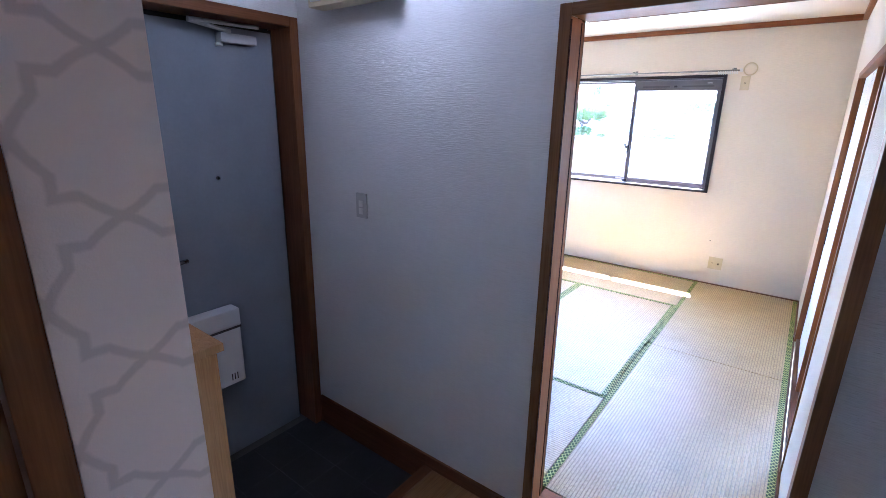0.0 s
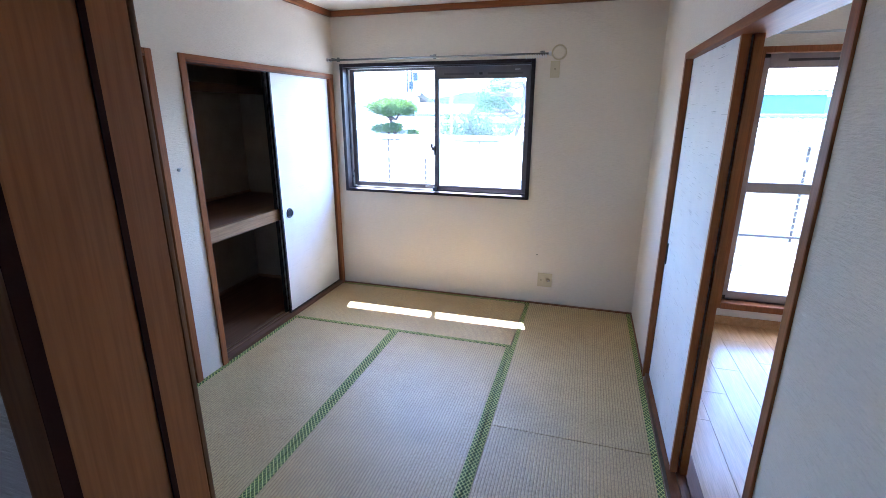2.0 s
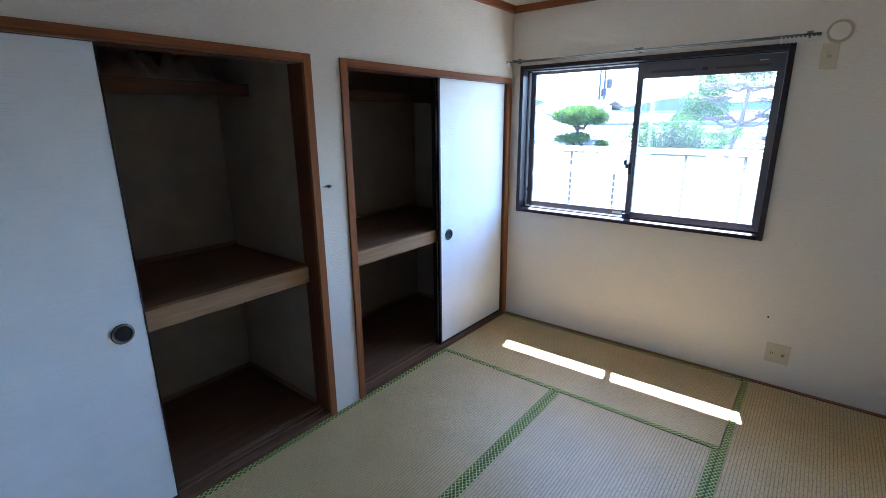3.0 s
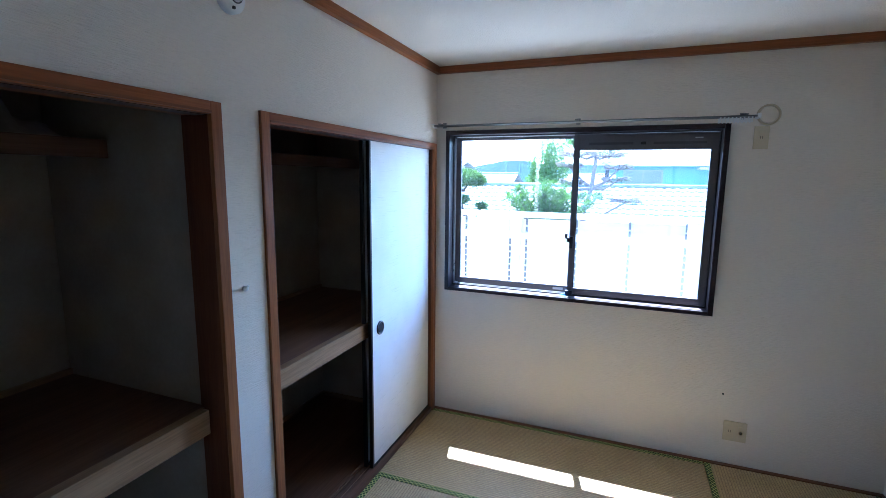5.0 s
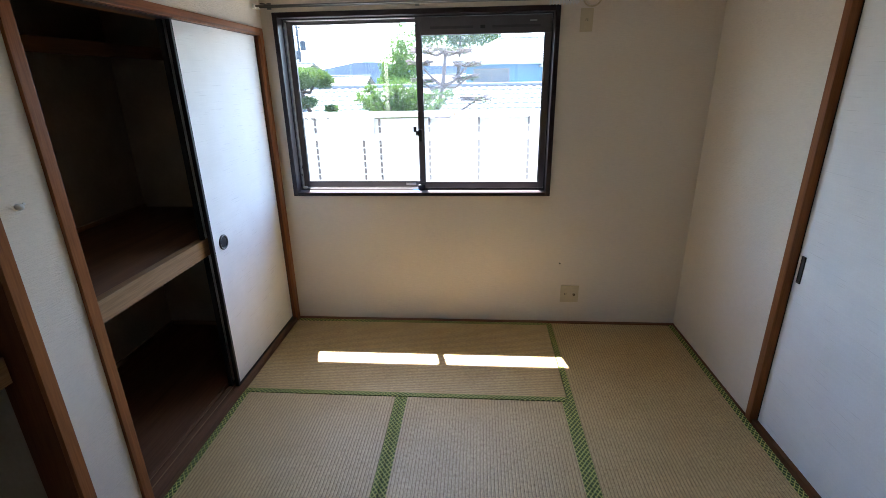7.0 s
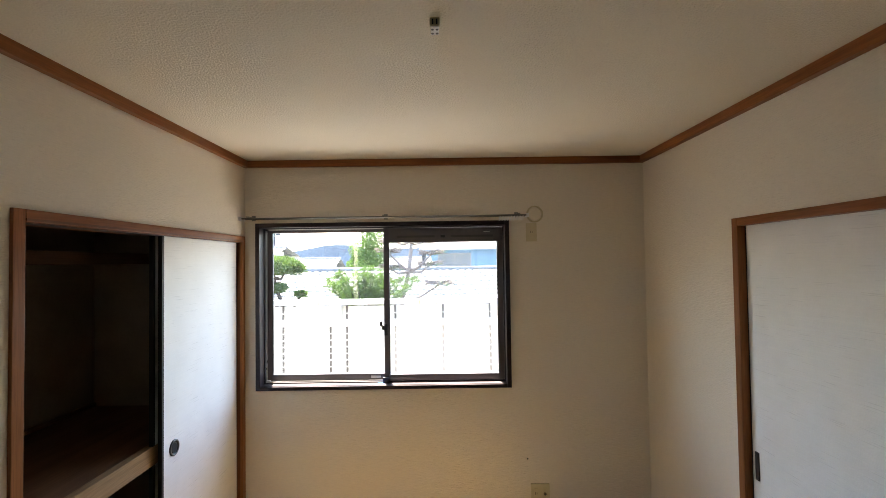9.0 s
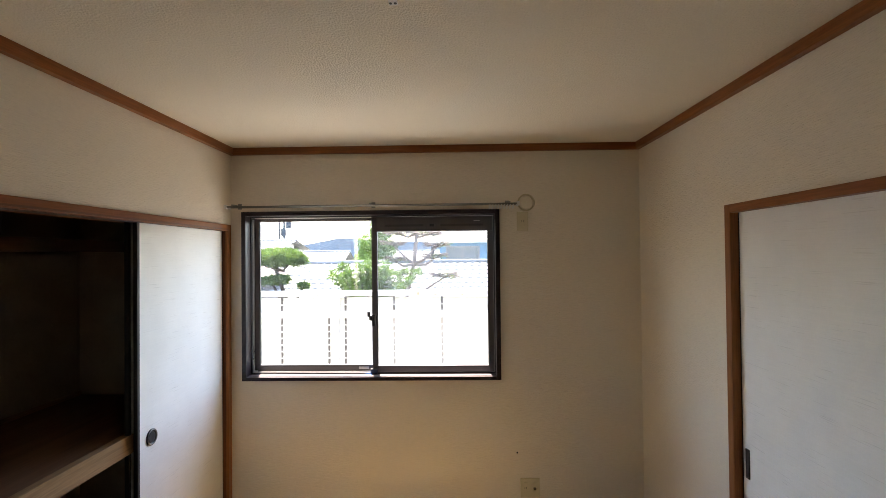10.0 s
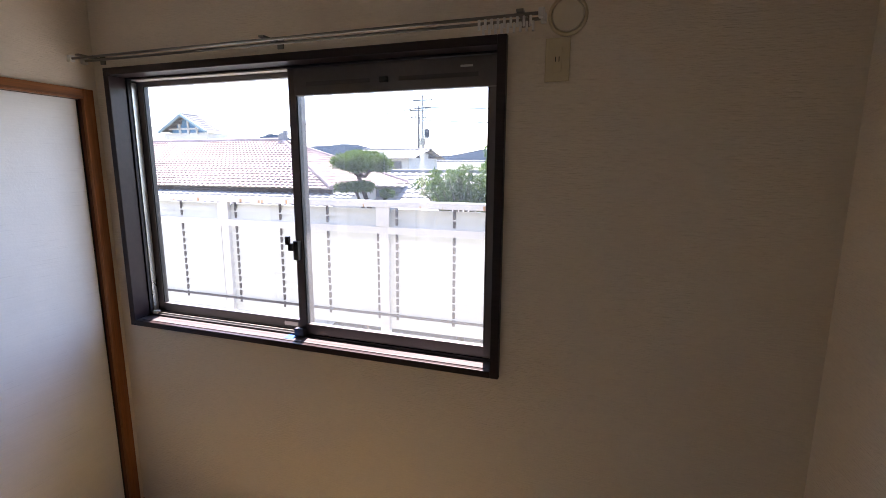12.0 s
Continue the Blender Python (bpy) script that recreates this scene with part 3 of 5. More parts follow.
lk = part("crescent_lock", boxes([(0.896, 0.920, 0.040, 0.060, 1.225, 1.300), (0.880, 0.902, 0.030, 0.044, 1.262, 1.292)], 0.004), M["black"], win)
part("lock_lever", box(0.868, 0.886, 0.030, 0.042, 1.285, 1.318, 0.003), M["black"], lk)
part("sash_stop", box(0.885, 0.930, 0.036, 0.060, WZ0 + 0.027, WZ0 + 0.060, 0.004), M["bronze"], win)
part("sash_label", box(0.80, 0.865, 0.0905, 0.0938, sz0 + 0.012, sz0 + 0.028), M["silver"], win)

# curtain rails
cr = thing("curtain_rail", (0.93, -0.05, 1.985), "double silver curtain rail with runners bunched at one end", "curtain rail")
part("rail", tube([(0.01, -0.045, 1.993), (1.83, -0.045, 1.993)], 0.0048), M["railmetal"], cr, smooth=True)
part("rail", tube([(0.01, -0.095, 1.993), (1.83, -0.095, 1.993)], 0.0048), M["railmetal"], cr, smooth=True)
for x in (0.06, 0.92, 1.77):
    part("bracket", boxes([(x - 0.010, x + 0.010, -0.105, -0.001, 2.0, 2.006), (x - 0.012, x + 0.012, -0.006, -0.001, 1.985, 2.02)]), M["railmetal"], cr)
for y in (-0.045, -0.095):
    for x in (0.012, 1.828):
        part("end_cap", box(x - 0.008, x + 0.008, y - 0.010, y + 0.010, 1.981, 2.005, 0.002), M["whiteplastic"], cr)
run = box_mesh("runner", 0.006, 0.008, 0.026, M["whiteplastic"])
for y in (-0.045, -0.095):
    for k in range(9):
        piece("runner", run, (1.655 + 0.018 * k, y, 1.976), cr)

# wall fittings by the window
def wall_plate(x, z, w, h, label, sockets):
    p = thing("wall_socket", (x, 0, z - h / 2), label, "wall socket")
    part("cover_plate", box(x - w / 2, x + w / 2, -0.009, -0.0005, z - h / 2, z + h / 2, 0.003), M["ivory"], p)
    for dx, kind_ in sockets:
        part("insert", box(x + dx - 0.013, x + dx + 0.013, -0.0115, -0.008, z - 0.034, z + 0.034, 0.0015), M["ivory"], p)
        if kind_ == "slots":
            for s in (-0.005, 0.005):
                part("slot", box(x + dx + s - 0.0012, x + dx + s + 0.0012, -0.0122, -0.011, z - 0.006, z + 0.008), M["black"], p)
        else:
            part("aerial_plug", lathe([(0.009, 0), (0.009, -0.010), (0.005, -0.010), (0.004, -0.004)], (x + dx, -0.011, z), "y", 16), M["chrome"], p)


wall_plate(1.893, 0.212, 0.120, 0.120, "square ivory socket and aerial plate, low on the wall", [(-0.028, "slots"), (0.028, "plug")])
wall_plate(1.866, 1.888, 0.070, 0.120, "ivory power socket high on the wall", [(0.0, "slots")])
cap = thing("duct_cap", (1.890, 0, 1.953), "round ivory cover over a pipe hole", "duct cover")
part("rim", lathe([(0.055, -0.0005), (0.055, -0.010), (0.050, -0.015), (0.0455, -0.011), (0.0455, -0.0005)], (1.890, 0, 2.006), "y", 40, True), M["ivory"], cap, "ivory rim", smooth=True)
part("cover", lathe([(0.0435, -0.0005), (0.0435, -0.009), (0.040, -0.011), (0.001, -0.012)], (1.890, 0, 2.006), "y", 40), M["capface"], cap, "wall-coloured disc", smooth=True)

# smoke alarm and small peg on the closet wall
sa = thing("smoke_alarm", (0, -1.775, 2.165), "small round white smoke alarm on the wall", "smoke alarm")
part("body", lathe([(0.050, 0.0005), (0.050, 0.022), (0.043, 0.032), (0.028, 0.035), (0.001, 0.035)], (0, -1.775, 2.215), "x", 36), M["whiteplastic"], sa, smooth=True)
part("sensor_dome", lathe([(0.022, 0.034), (0.021, 0.046), (0.015, 0.051), (0.001, 0.052)], (0, -1.775, 2.221), "x", 28), M["whiteplastic"], sa, smooth=True)
part("vent_ring", lathe([(0.0275, 0.0345), (0.0275, 0.0375), (0.0235, 0.0375), (0.0235, 0.0345)], (0, -1.775, 2.221), "x", 28, True), M["black"], sa)
part("test_tab", box(0.030, 0.038, -1.790, -1.780, 2.174, 2.183, 0.002), M["black"], sa)
pg = thing("wall_peg", (0, -1.766, 1.262), "tiny pale peg screwed into the wall", "peg")
part("peg", lathe([(0.009, 0.0005), (0.010, 0.006), (0.009, 0.013), (0.005, 0.017), (0.001, 0.018)], (0, -1.772, 1.272), "x", 20), M["whiteplastic"], pg, smooth=True)
part("screw", lathe([(0.004, 0.0005), (0.004, 0.003), (0.001, 0.004)], (0, -1.752, 1.276), "x", 12), M["whiteplastic"], pg)
nl = thing("nail", (1.816, 0, 0.425), "small dark nail stuck in the wall", "nail")
part("head", lathe([(0.005, -0.0005), (0.005, -0.004), (0.001, -0.005)], (1.816, 0, 0.43), "y", 12), M["black"], nl)

# ceiling rose
rs = thing("ceiling_rose", (1.274, -1.765, 2.33), "small ivory ceiling light socket without a lamp", "ceiling socket")
part("body", box(1.260, 1.288, -1.788, -1.738, 2.352, 2.376, 0.004), M["ivory"], rs)
part("face_plate", box(1.262, 1.286, -1.786, -1.740, 2.348, 2.353, 0.002), M["whiteplastic"], rs)
for dx, dy in ((-0.009, -0.016), (0.009, -0.016), (-0.009, 0.016), (0.009, 0.016)):
    part("contact_slot", lathe([(0.004, 0), (0.004, -0.0015)], (1.274 + dx * 0.7, -1.763 + dy * 0.7, 2.348), "z", 10), M["black"], rs)
for dx in (-0.008, 0.008):
    part("contact_slot", box(1.274 + dx * 0.7 - 0.002, 1.274 + dx * 0.7 + 0.002, -1.7895, -1.7875, 2.356, 2.370), M["black"], rs)

# cloth on the high shelf
def crumpled(x0, x1, y0, y1, z, h, seed):
    bm = bmesh.new()
    nx, ny = 14, 34
    vs = []
    for i in range(nx + 1):
        row = []
        for j in range(ny + 1):
            u, v = i / nx, j / ny
            edge = min(1, 4 * min(u, 1 - u)) * min(1, 6 * min(v, 1 - v))
            p = Vector((u * 5 + seed, v * 9, 0))
            f = 0.55 + 0.7 * noise.noise(p) - 0.25 * abs(noise.noise(p * 2.3))
            wob = 0.02 * noise.noise(p * 1.5 + Vector((9, 0, 0)))
            row.append(bm.verts.new((x0 + u * (x1 - x0) + wob, y0 + v * (y1 - y0) + wob, z + 0.003 + h * f * edge)))
        vs.append(row)
    for i in range(nx):
        for j in range(ny):
            bm.faces.new((vs[i][j], vs[i + 1][j], vs[i + 1][j + 1], vs[i][j + 1]))
    g = bmesh.ops.extrude_edge_only(bm, edges=[e for e in bm.edges if e.is_boundary])
    for v in (q for q in g["geom"] if isinstance(q, bmesh.types.BMVert)):
        v.co.z = z + 0.0005
    return bm


part("folded_cloth", crumpled(-0.80, -0.50, -2.60, -1.98, 1.775, 0.15, 3.0), M["cloth"], None, "crumpled brown cloth lying on the high closet shelf", "cloth", smooth=True)

# ---- sliding door to the next room ----
ef = thing("door_frame_1", (2.67, -1.8, 0), "red-brown wooden frame of the sliding door", "door frame", **S)
ew = 0.040
part("post", box(2.598, 2.745, E1 - ew, E1, -0.02, EZ, 0.004), M["frame_z"], ef)
part("post", box(2.598, 2.745, E0, E0 + ew, -0.02, EZ, 0.004), M["frame_z"], ef)
part("head_rail", box(2.598, 2.745, E0 + ew, E1 - ew, EZ - 0.036, EZ, 0.004), M["frame_y"], ef)
part("sill", boxes([(2.611, 2.632, E0 + ew, E1 - ew, -0.05, 0.006), (2.632, 2.655, E0 + ew, E1 - ew, -0.05, -0.004), (2.655, 2.672, E0 + ew, E1 - ew, -0.05, 0.006),
     (2.672, 2.695, E0 + ew, E1 - ew, -0.05, -0.004), (2.695, 2.745, E0 + ew, E1 - ew, -0.05, 0.006)]), M["casing_y"], ef, "grooved wooden threshold")


def room_door(y0, y1, x0, label, pulls):
    d = thing("sliding_door", (x0, (y0 + y1) / 2, 0.0), label, "sliding door", "papered doors to the next room")
    x1, z0, z1, e = x0 + 0.026, 0.0, EZ - 0.026, 0.022
    part("paper_panel", box(x0 + 0.002, x1 - 0.002, y0 + e, y1 - 0.004, z0 + 0.006, z1 - 0.004), M["paper"], d, "white paper face")
    part("edge_rail", box(x0 - 0.002, x1 + 0.002, y0, y0 + e, z0, z1, 0.002), M["jamb_z"], d)
    part("edge_rail", box(x0, x1, y1 - 0.004, y1, z0, z1), M["lacquer"], d)
    for y in pulls:
        q = part("finger_pull", boxes([(x0 - 0.003, x0 + 0.004, y - 0.011, y - 0.008, 0.745, 0.865), (x0 - 0.003, x0 + 0.004, y + 0.008, y + 0.011, 0.745, 0.865),
                 (x0 - 0.003, x0 + 0.004, y - 0.008, y + 0.008, 0.745, 0.75), (x0 - 0.003, x0 + 0.004, y - 0.008, y + 0.008, 0.86, 0.865)]), M["black"], d, "slim black recessed pull")
        part("pull_cup", box(x0 - 0.0005, x0 + 0.004, y - 0.008, y + 0.008, 0.75, 0.86), M["lacquer"], q)


room_door(-1.838, -0.974, 2.632, "white paper sliding door, pushed fully back", [-1.010])
room_door(-1.846, -0.976, 2.672, "white paper sliding door stacked behind another", [])

# ---- hall doorway ----
df = thing("door_frame_2", (2.18, -3.57, 0), "brown wooden frame of the hall doorway", "door frame", **S)
jy0, jy1 = HALL - 0.012, -D + 0.002
for x0, x1, s in ((J0 + 0.0, J0 + 0.036, 1), (J1 - 0.036, J1, -1)):
    r0, r1 = (x0, x1 - 0.011) if s > 0 else (x0 + 0.009, x1)
    part("jamb", box(x0, x1, jy0 + 0.012, -3.553, HF, JZ - 0.036, 0.003), M["jamb_z"], df)
    part("rebate", box(r0, r1, -3.5529, jy1 - 0.004, HF, JZ - 0.036, 0.002), M["jamb_z"], df)
    xin = x1 if s > 0 else x0
    if s > 0:
        # no recess is cut: raised strips with the grooves' shade in their colour
        part("stop_strip", box(xin - 0.002, xin + 0.0015, -3.5595, -3.5535, HF, JZ - 0.046), M["groove"], df, "dark strip coloured as a groove in shade")
        part("stop_strip", box(xin - 0.002, xin + 0.0015, jy0 + 0.0005, jy0 + 0.0125, HF, JZ - 0.046), M["groove"], df, "dark strip coloured as a groove in shade")
    part("casing", box(x0 - 0.002, x1 + 0.001, jy0, jy0 + 0.012, HF, JZ, 0.003), M["hallcasing_z"], df)
    part("casing", box(r0 - (0.002 if s > 0 else 0.001), r1 + (0.001 if s > 0 else 0.002), jy1 - 0.004, jy1 + 0.002, 0.0, JZ, 0.002), M["hallcasing_z"], df)
part("head_jamb", box(J0 + 0.036, J1 - 0.036, jy0 + 0.012, jy1 - 0.004, JZ - 0.036, JZ, 0.003), M["jamb_x"], df)
part("casing", box(J0 + 0.037, J1 - 0.037, jy0, jy0 + 0.012, JZ - 0.037, JZ, 0.003), M["hallcasing_x"], df)
part("casing", box(J0 + 0.037, J1 - 0.037, jy1 - 0.004, jy1 + 0.002, JZ - 0.037, JZ, 0.002), M["hallcasing_x"], df)
part("sill", box(J0 + 0.0365, J1 - 0.0365, jy0, jy1, HF, 0.004, 0.003), M["jamb_x"], df)

# ---- straw mats ----
def mat_(x0, x1, y0, y1, along):
    """One mat with its rush cover and a cloth band on each long edge."""
    g = 0.0012
    gx, gy = (g, 0.0028) if along == "y" else (0.0028, g)
    x0, x1, y0, y1 = x0 + gx, x1 - gx, y0 + gy, y1 - gy
    t = thing("tatami_mat", ((x0 + x1) / 2, (y0 + y1) / 2, -0.03), "pale ribbed rush mat with green patterned edging", "tatami mat", "mats covering the floor")
    b = 0.031
    if along == "y":
        part("rush_cover", box(x0 + 0.002, x1 - 0.002, y0, y1, -0.029, 0.0, 0.003), M["straw_x"], t)
        for q in (x0, x1 - b):
            part("edging", box(q, q + b, y0, y1, -0.0295, 0.0018, 0.0015), M["heri_x"], t, "green lattice cloth edging")
    else:
        part("rush_cover", box(x0, x1, y0 + 0.002, y1 - 0.002, -0.029, 0.0, 0.003), M["straw_y"], t)
        for q in (y0, y1 - b):
            part("edging", box(x0, x1, q, q + b, -0.0295, 0.0018, 0.0015), M["heri_y"], t, "green lattice cloth edging")


mx = [0.002, 0.874, 1.748, W - 0.013]
my = [-0.0305, -0.873, -1.746, -2.620, -3.494]
mat_(mx[0], mx[2], my[1], my[0], "x")
mat_(mx[2], mx[3], my[2], my[0], "y")
mat_(mx[2], mx[3], my[4], my[2], "y")
mat_(mx[0], mx[1], my[3], my[1], "y")
mat_(mx[1], mx[2], my[3], my[1], "y")
mat_(mx[0], mx[2], my[4], my[3], "x")

# ---- next room ----
part("ldk_ceiling", box(2.73, 6.2, -6.3, 0, H, 2.6), M["ceil"], None, "off-white paper ceiling of the next room", "ceiling", **S)
part("ldk_wall_east", box(6.1, 6.2, -6.3, 0, -0.3, H), M["wall"], None, "cream wallpaper wall of the next room", "wall", **S)
part("ldk_wall_south", box(3.2, 6.2, -6.4, -6.3, -0.3, H), M["wall"], None, "cream wallpaper wall of the next room", "wall", **S)
part("ldk_baseboard", boxes([(2.745, 6.1, -0.012, -0.0005, -0.02, 0.065)], 0.002), M["oak_y"], None, "honey wooden baseboard", "baseboard", **S)
lf = thing("ldk_floor", (4.4, -1.7, -0.05), "glossy honey-coloured plank floor", "floor", **S)
part("floor_base", boxes([(2.745, 3.2, -D, 0, -0.12, -0.021), (3.2, 6.1, -6.3, 0, -0.12, -0.021)]), M["ply_x"], lf)

# balcony door
bd = thing("window_2", ((LX0 + LX1) / 2, 0.05, LZ0), "tall sliding balcony door with aluminium sashes", "balcony door", **S)
part("window_frame", boxes([(LX0 - 0.03, LX0 + 0.028, -0.022, 0.05, LZ0 - 0.02, LZ1), (LX1 - 0.028, LX1 + 0.03, -0.022, 0.05, LZ0 - 0.02, LZ1),
     (LX0 + 0.028, LX1 - 0.028, -0.022, 0.05, LZ1 - 0.04, LZ1), (LX0 + 0.028, LX1 - 0.028, -0.03, 0.05, LZ0 - 0.02, LZ0 + 0.03)], 0.003), M["frame_z"], bd, "red-brown wooden casing")
part("sash_track", boxes([(LX0 + 0.003, LX0 + 0.03, 0.052, 0.148, LZ0, LZ1), (LX1 - 0.03, LX1 - 0.003, 0.052, 0.148, LZ0, LZ1),
     (LX0 + 0.03, LX1 - 0.03, 0.052, 0.148, LZ1 - 0.03, LZ1 - 0.003), (LX0 + 0.03, LX1 - 0.03, 0.052, 0.148, LZ0 + 0.003, LZ0 + 0.035)]), M["sash"], bd)
for x0, x1, y0 in ((LX0 + 0.03, 4.08, 0.060), (4.04, LX1 - 0.03, 0.095)):
    z0, z1 = LZ0 + 0.036, LZ1 - 0.032
    s = part("sash", boxes([(x0, x0 + 0.055, y0, y0 + 0.028, z0, z1), (x1 - 0.055, x1, y0, y0 + 0.028, z0, z1), (x0 + 0.055, x1 - 0.055, y0, y0 + 0.028, z0, z0 + 0.065),
             (x0 + 0.055, x1 - 0.055, y0, y0 + 0.028, z1 - 0.10, z1), (x0 + 0.055, x1 - 0.055, y0, y0 + 0.028, 1.02, 1.095)], 0.004), M["champagne"], bd, "champagne aluminium sash")
    for q0, q1 in ((z0 + 0.061, 1.024), (1.091, z1 - 0.096)):
        g = part("pane", box(x0 + 0.051, x1 - 0.051, y0 + 0.012, y0 + 0.016, q0, q1), M["clear"], s)
        g.visible_shadow = False
    part("vent_slot", box(x0 + 0.16, x0 + 0.56, y0 - 0.0025, y0 + 0.001, z1 - 0.056, z1 - 0.040), M["slotgrey"], s)
    part("corner_block", box(x0 + 0.002, x0 + 0.05, y0 - 0.006, y0 + 0.001, z1 - 0.032, z1 - 0.002), M["black"], s)
    part("corner_block", box(x0 + 0.002, x0 + 0.04, y0 - 0.006, y0 + 0.001, z0 + 0.002, z0 + 0.028), M["black"], s)
cr2 = thing("curtain_rail", (4.0, -0.05, 2.05), "silver curtain rail over the balcony door", "curtain rail")
part("rail", tube([(3.0, -0.05, 2.075), (5.1, -0.05, 2.075)], 0.008), M["silver"], cr2, smooth=True)
for x in (3.05, 4.05, 5.05):
    part("bracket", box(x - 0.01, x + 0.01, -0.055, -0.001, 2.083, 2.09), M["silver"], cr2)

# ---- hall ----
part("hall_floor_base", box(1.262, 3.1, -6.3, HALL, -0.3, HF - 0.013), M["ply_x"], None, "subfloor under the hall planks", "floor", **S)
part("entry_floor", box(0.2, 1.262, -4.822, HALL, -0.3, -0.205), M["tile"], None, "sunken grey entrance floor bed", "floor", **S)
part("hall_ceiling", box(0.2, 3.2, -6.3, HALL, 2.33, 2.6), M["ceil"], None, "pale paper hall ceiling", "ceiling", **S)
EX = 0.285
part("wall_entry", boxes([(0.16, 0.40, -3.643, HALL, -0.3, 2.33), (0.16, 0.40, -4.822, -4.461, -0.3, 2.33), (0.16, 0.40, -4.461, -3.643, 2.008, 2.33)]),
     M["hallwall"], None, "pale wallpaper wall round the entrance door", "wall", **S)
part("wall_trellis", box(0.2, 1.66, -5.006, -4.822, -0.3, 2.33), M["hallwall"], None, "pale wallpaper end wall of the entrance", "wall", **S)
part("trellis_face", box(1.66, 1.664, -5.004, -4.82205, HF, 2.329), M["trellis"], None, "pale wallpaper with a grey-beige trellis pattern", "wall", **S)
part("hall_wall_west", boxes([(1.54, 1.66, -6.3, -5.78, -0.3, 2.33), (1.54, 1.66, -5.78, -5.006, 1.98, 2.33)]), M["hallwall"], None, "pale hall wall with a closed door", "wall", **S)
part("hall_wall_south", box(1.54, 3.2, -6.4, -6.3, -0.3, 2.33), M["hallwall"], None, "pale hall end wall", "wall", **S)
part("hall_wall_east", boxes([(3.1, 3.2, -4.75, HALL, -0.3, 2.33), (3.1, 3.2, -6.3, -5.95, -0.3, 2.33), (3.1, 3.2, -5.95, -4.75, 2.05, 2.33)]),
     M["hallwall"], None, "pale hall wall with an opening", "wall", **S)
part("hall_wall_outer", box(0.06, 0.16, -5.0, -3.5, -0.3, 2.6), M["plaster"], None, "outer wall behind the entrance", "wall", **S)

# inner door beside the trellis wall
idr = thing("door_2", (1.66, -5.37, HF), "plain brown wooden door, closed", "door", **S)
part("casing", box(1.56, 1.676, -5.06, -5.0065, HF, 2.02, 0.003), M["casing_z"], idr)
part("casing", box(1.56, 1.676, -5.78, -5.735, HF, 2.02, 0.003), M["casing_z"], idr)
part("casing", box(1.56, 1.676, -5.735, -5.06, 1.975, 2.02, 0.003), M["casing_y"], idr)
part("door_leaf", box(1.605, 1.64, -5.733, -5.062, HF + 0.005, 1.973, 0.002), M["doorleaf"], idr)
part("door_knob", lathe([(0.012, 0), (0.012, 0.03), (0.026, 0.038), (0.027, 0.055), (0.015, 0.064), (0.001, 0.065)], (1.64, -5.66, 0.9), "x", 24), M["chrome"], idr, smooth=True)

# entrance door
ed = thing("door_1", (EX, -4.07, -0.2), "blue-grey painted steel entrance door, closed", "door", **S)
EY0, EY1 = -4.415, -3.690
part("casing", box(0.24, 0.415, EY1, EY1 + 0.046, -0.205, 2.005, 0.004), M["casing_z"], ed, "brown wooden casing")
part("casing", box(0.24, 0.415, EY0 - 0.046, EY0, -0.205, 2.005, 0.004), M["casing_z"], ed, "brown wooden casing")
part("casing", box(0.24, 0.415, EY0, EY1, 1.961, 2.005, 0.004), M["casing_y"], ed, "brown wooden casing")
part("stop_frame", boxes([(0.225, 0.262, EY1 - 0.020, EY1 - 0.001, -0.2, 1.955), (0.225, 0.262, EY0 + 0.001, EY0 + 0.020, -0.2, 1.955), (0.225, 0.262, EY0 + 0.02, EY1 - 0.02, 1.94, 1.96)]), M["black"], ed)
part("door_leaf", box(0.225, EX, EY0 + 0.021, EY1 - 0.021, -0.190, 1.938, 0.003), M["steel"], ed, "blue-grey steel leaf")
part("threshold", box(0.22, 0.33, EY0, EY1, -0.205, -0.192, 0.002), M["sash"], ed)
part("peephole", lathe([(0.008, 0), (0.008, 0.004), (0.004, 0.005), (0.001, 0.002)], (EX, -4.045, 1.28), "x", 16), M["black"], ed)
cl = part("door_closer", box(EX + 0.001, EX + 0.052, -3.985, -3.815, 1.868, 1.908, 0.010), M["switchgrey"], ed, "pale door closer with folded arm")
part("arm", tube([(EX + 0.03, -3.93, 1.917), (EX + 0.07, -4.13, 1.933)], 0.009, 6), M["silver"], cl)
part("arm", tube([(EX + 0.07, -4.13, 1.938), (EX + 0.045, -3.80, 1.948)], 0.009, 6), M["silver"], cl)
part("valve_cap", lathe([(0.016, 0), (0.016, -0.012), (0.001, -0.014)], (EX + 0.026, -3.985, 1.865), "z", 16), M["silver"], cl)
mb = part("mail_box", box(EX + 0.001, EX + 0.075, -4.30, -4.055, 0.26, 0.60, 0.010), M["whiteplastic"], ed, "white letter box on the door")
part("lid", box(EX + 0.001, EX + 0.080, -4.302, -4.053, 0.565, 0.655, 0.010), M["whiteplastic"], mb)
part("seam", box(EX + 0.0755, EX + 0.0815, -4.3005, -4.0545, 0.556, 0.565), M["slotgrey"], mb)
for k in range(3):
    part("slot", tube([(EX + 0.0762, -4.125 + 0.014 * k, 0.285), (EX + 0.0762, -4.125 + 0.014 * k, 0.32)], 0.0025, 6), M["black"], mb)
hd = part("door_handle", tube([(EX + 0.05, -4.37, 0.93), (EX + 0.055, -4.33, 0.932), (EX + 0.055, -4.25, 0.936)], 0.010), M["chrome"], ed, smooth=True)
part("rosette", lathe([(0.024, 0.001), (0.024, 0.008), (0.012, 0.010), (0.012, 0.05), (0.001, 0.052)], (EX, -4.37, 0.93), "x", 24), M["chrome"], hd, smooth=True)
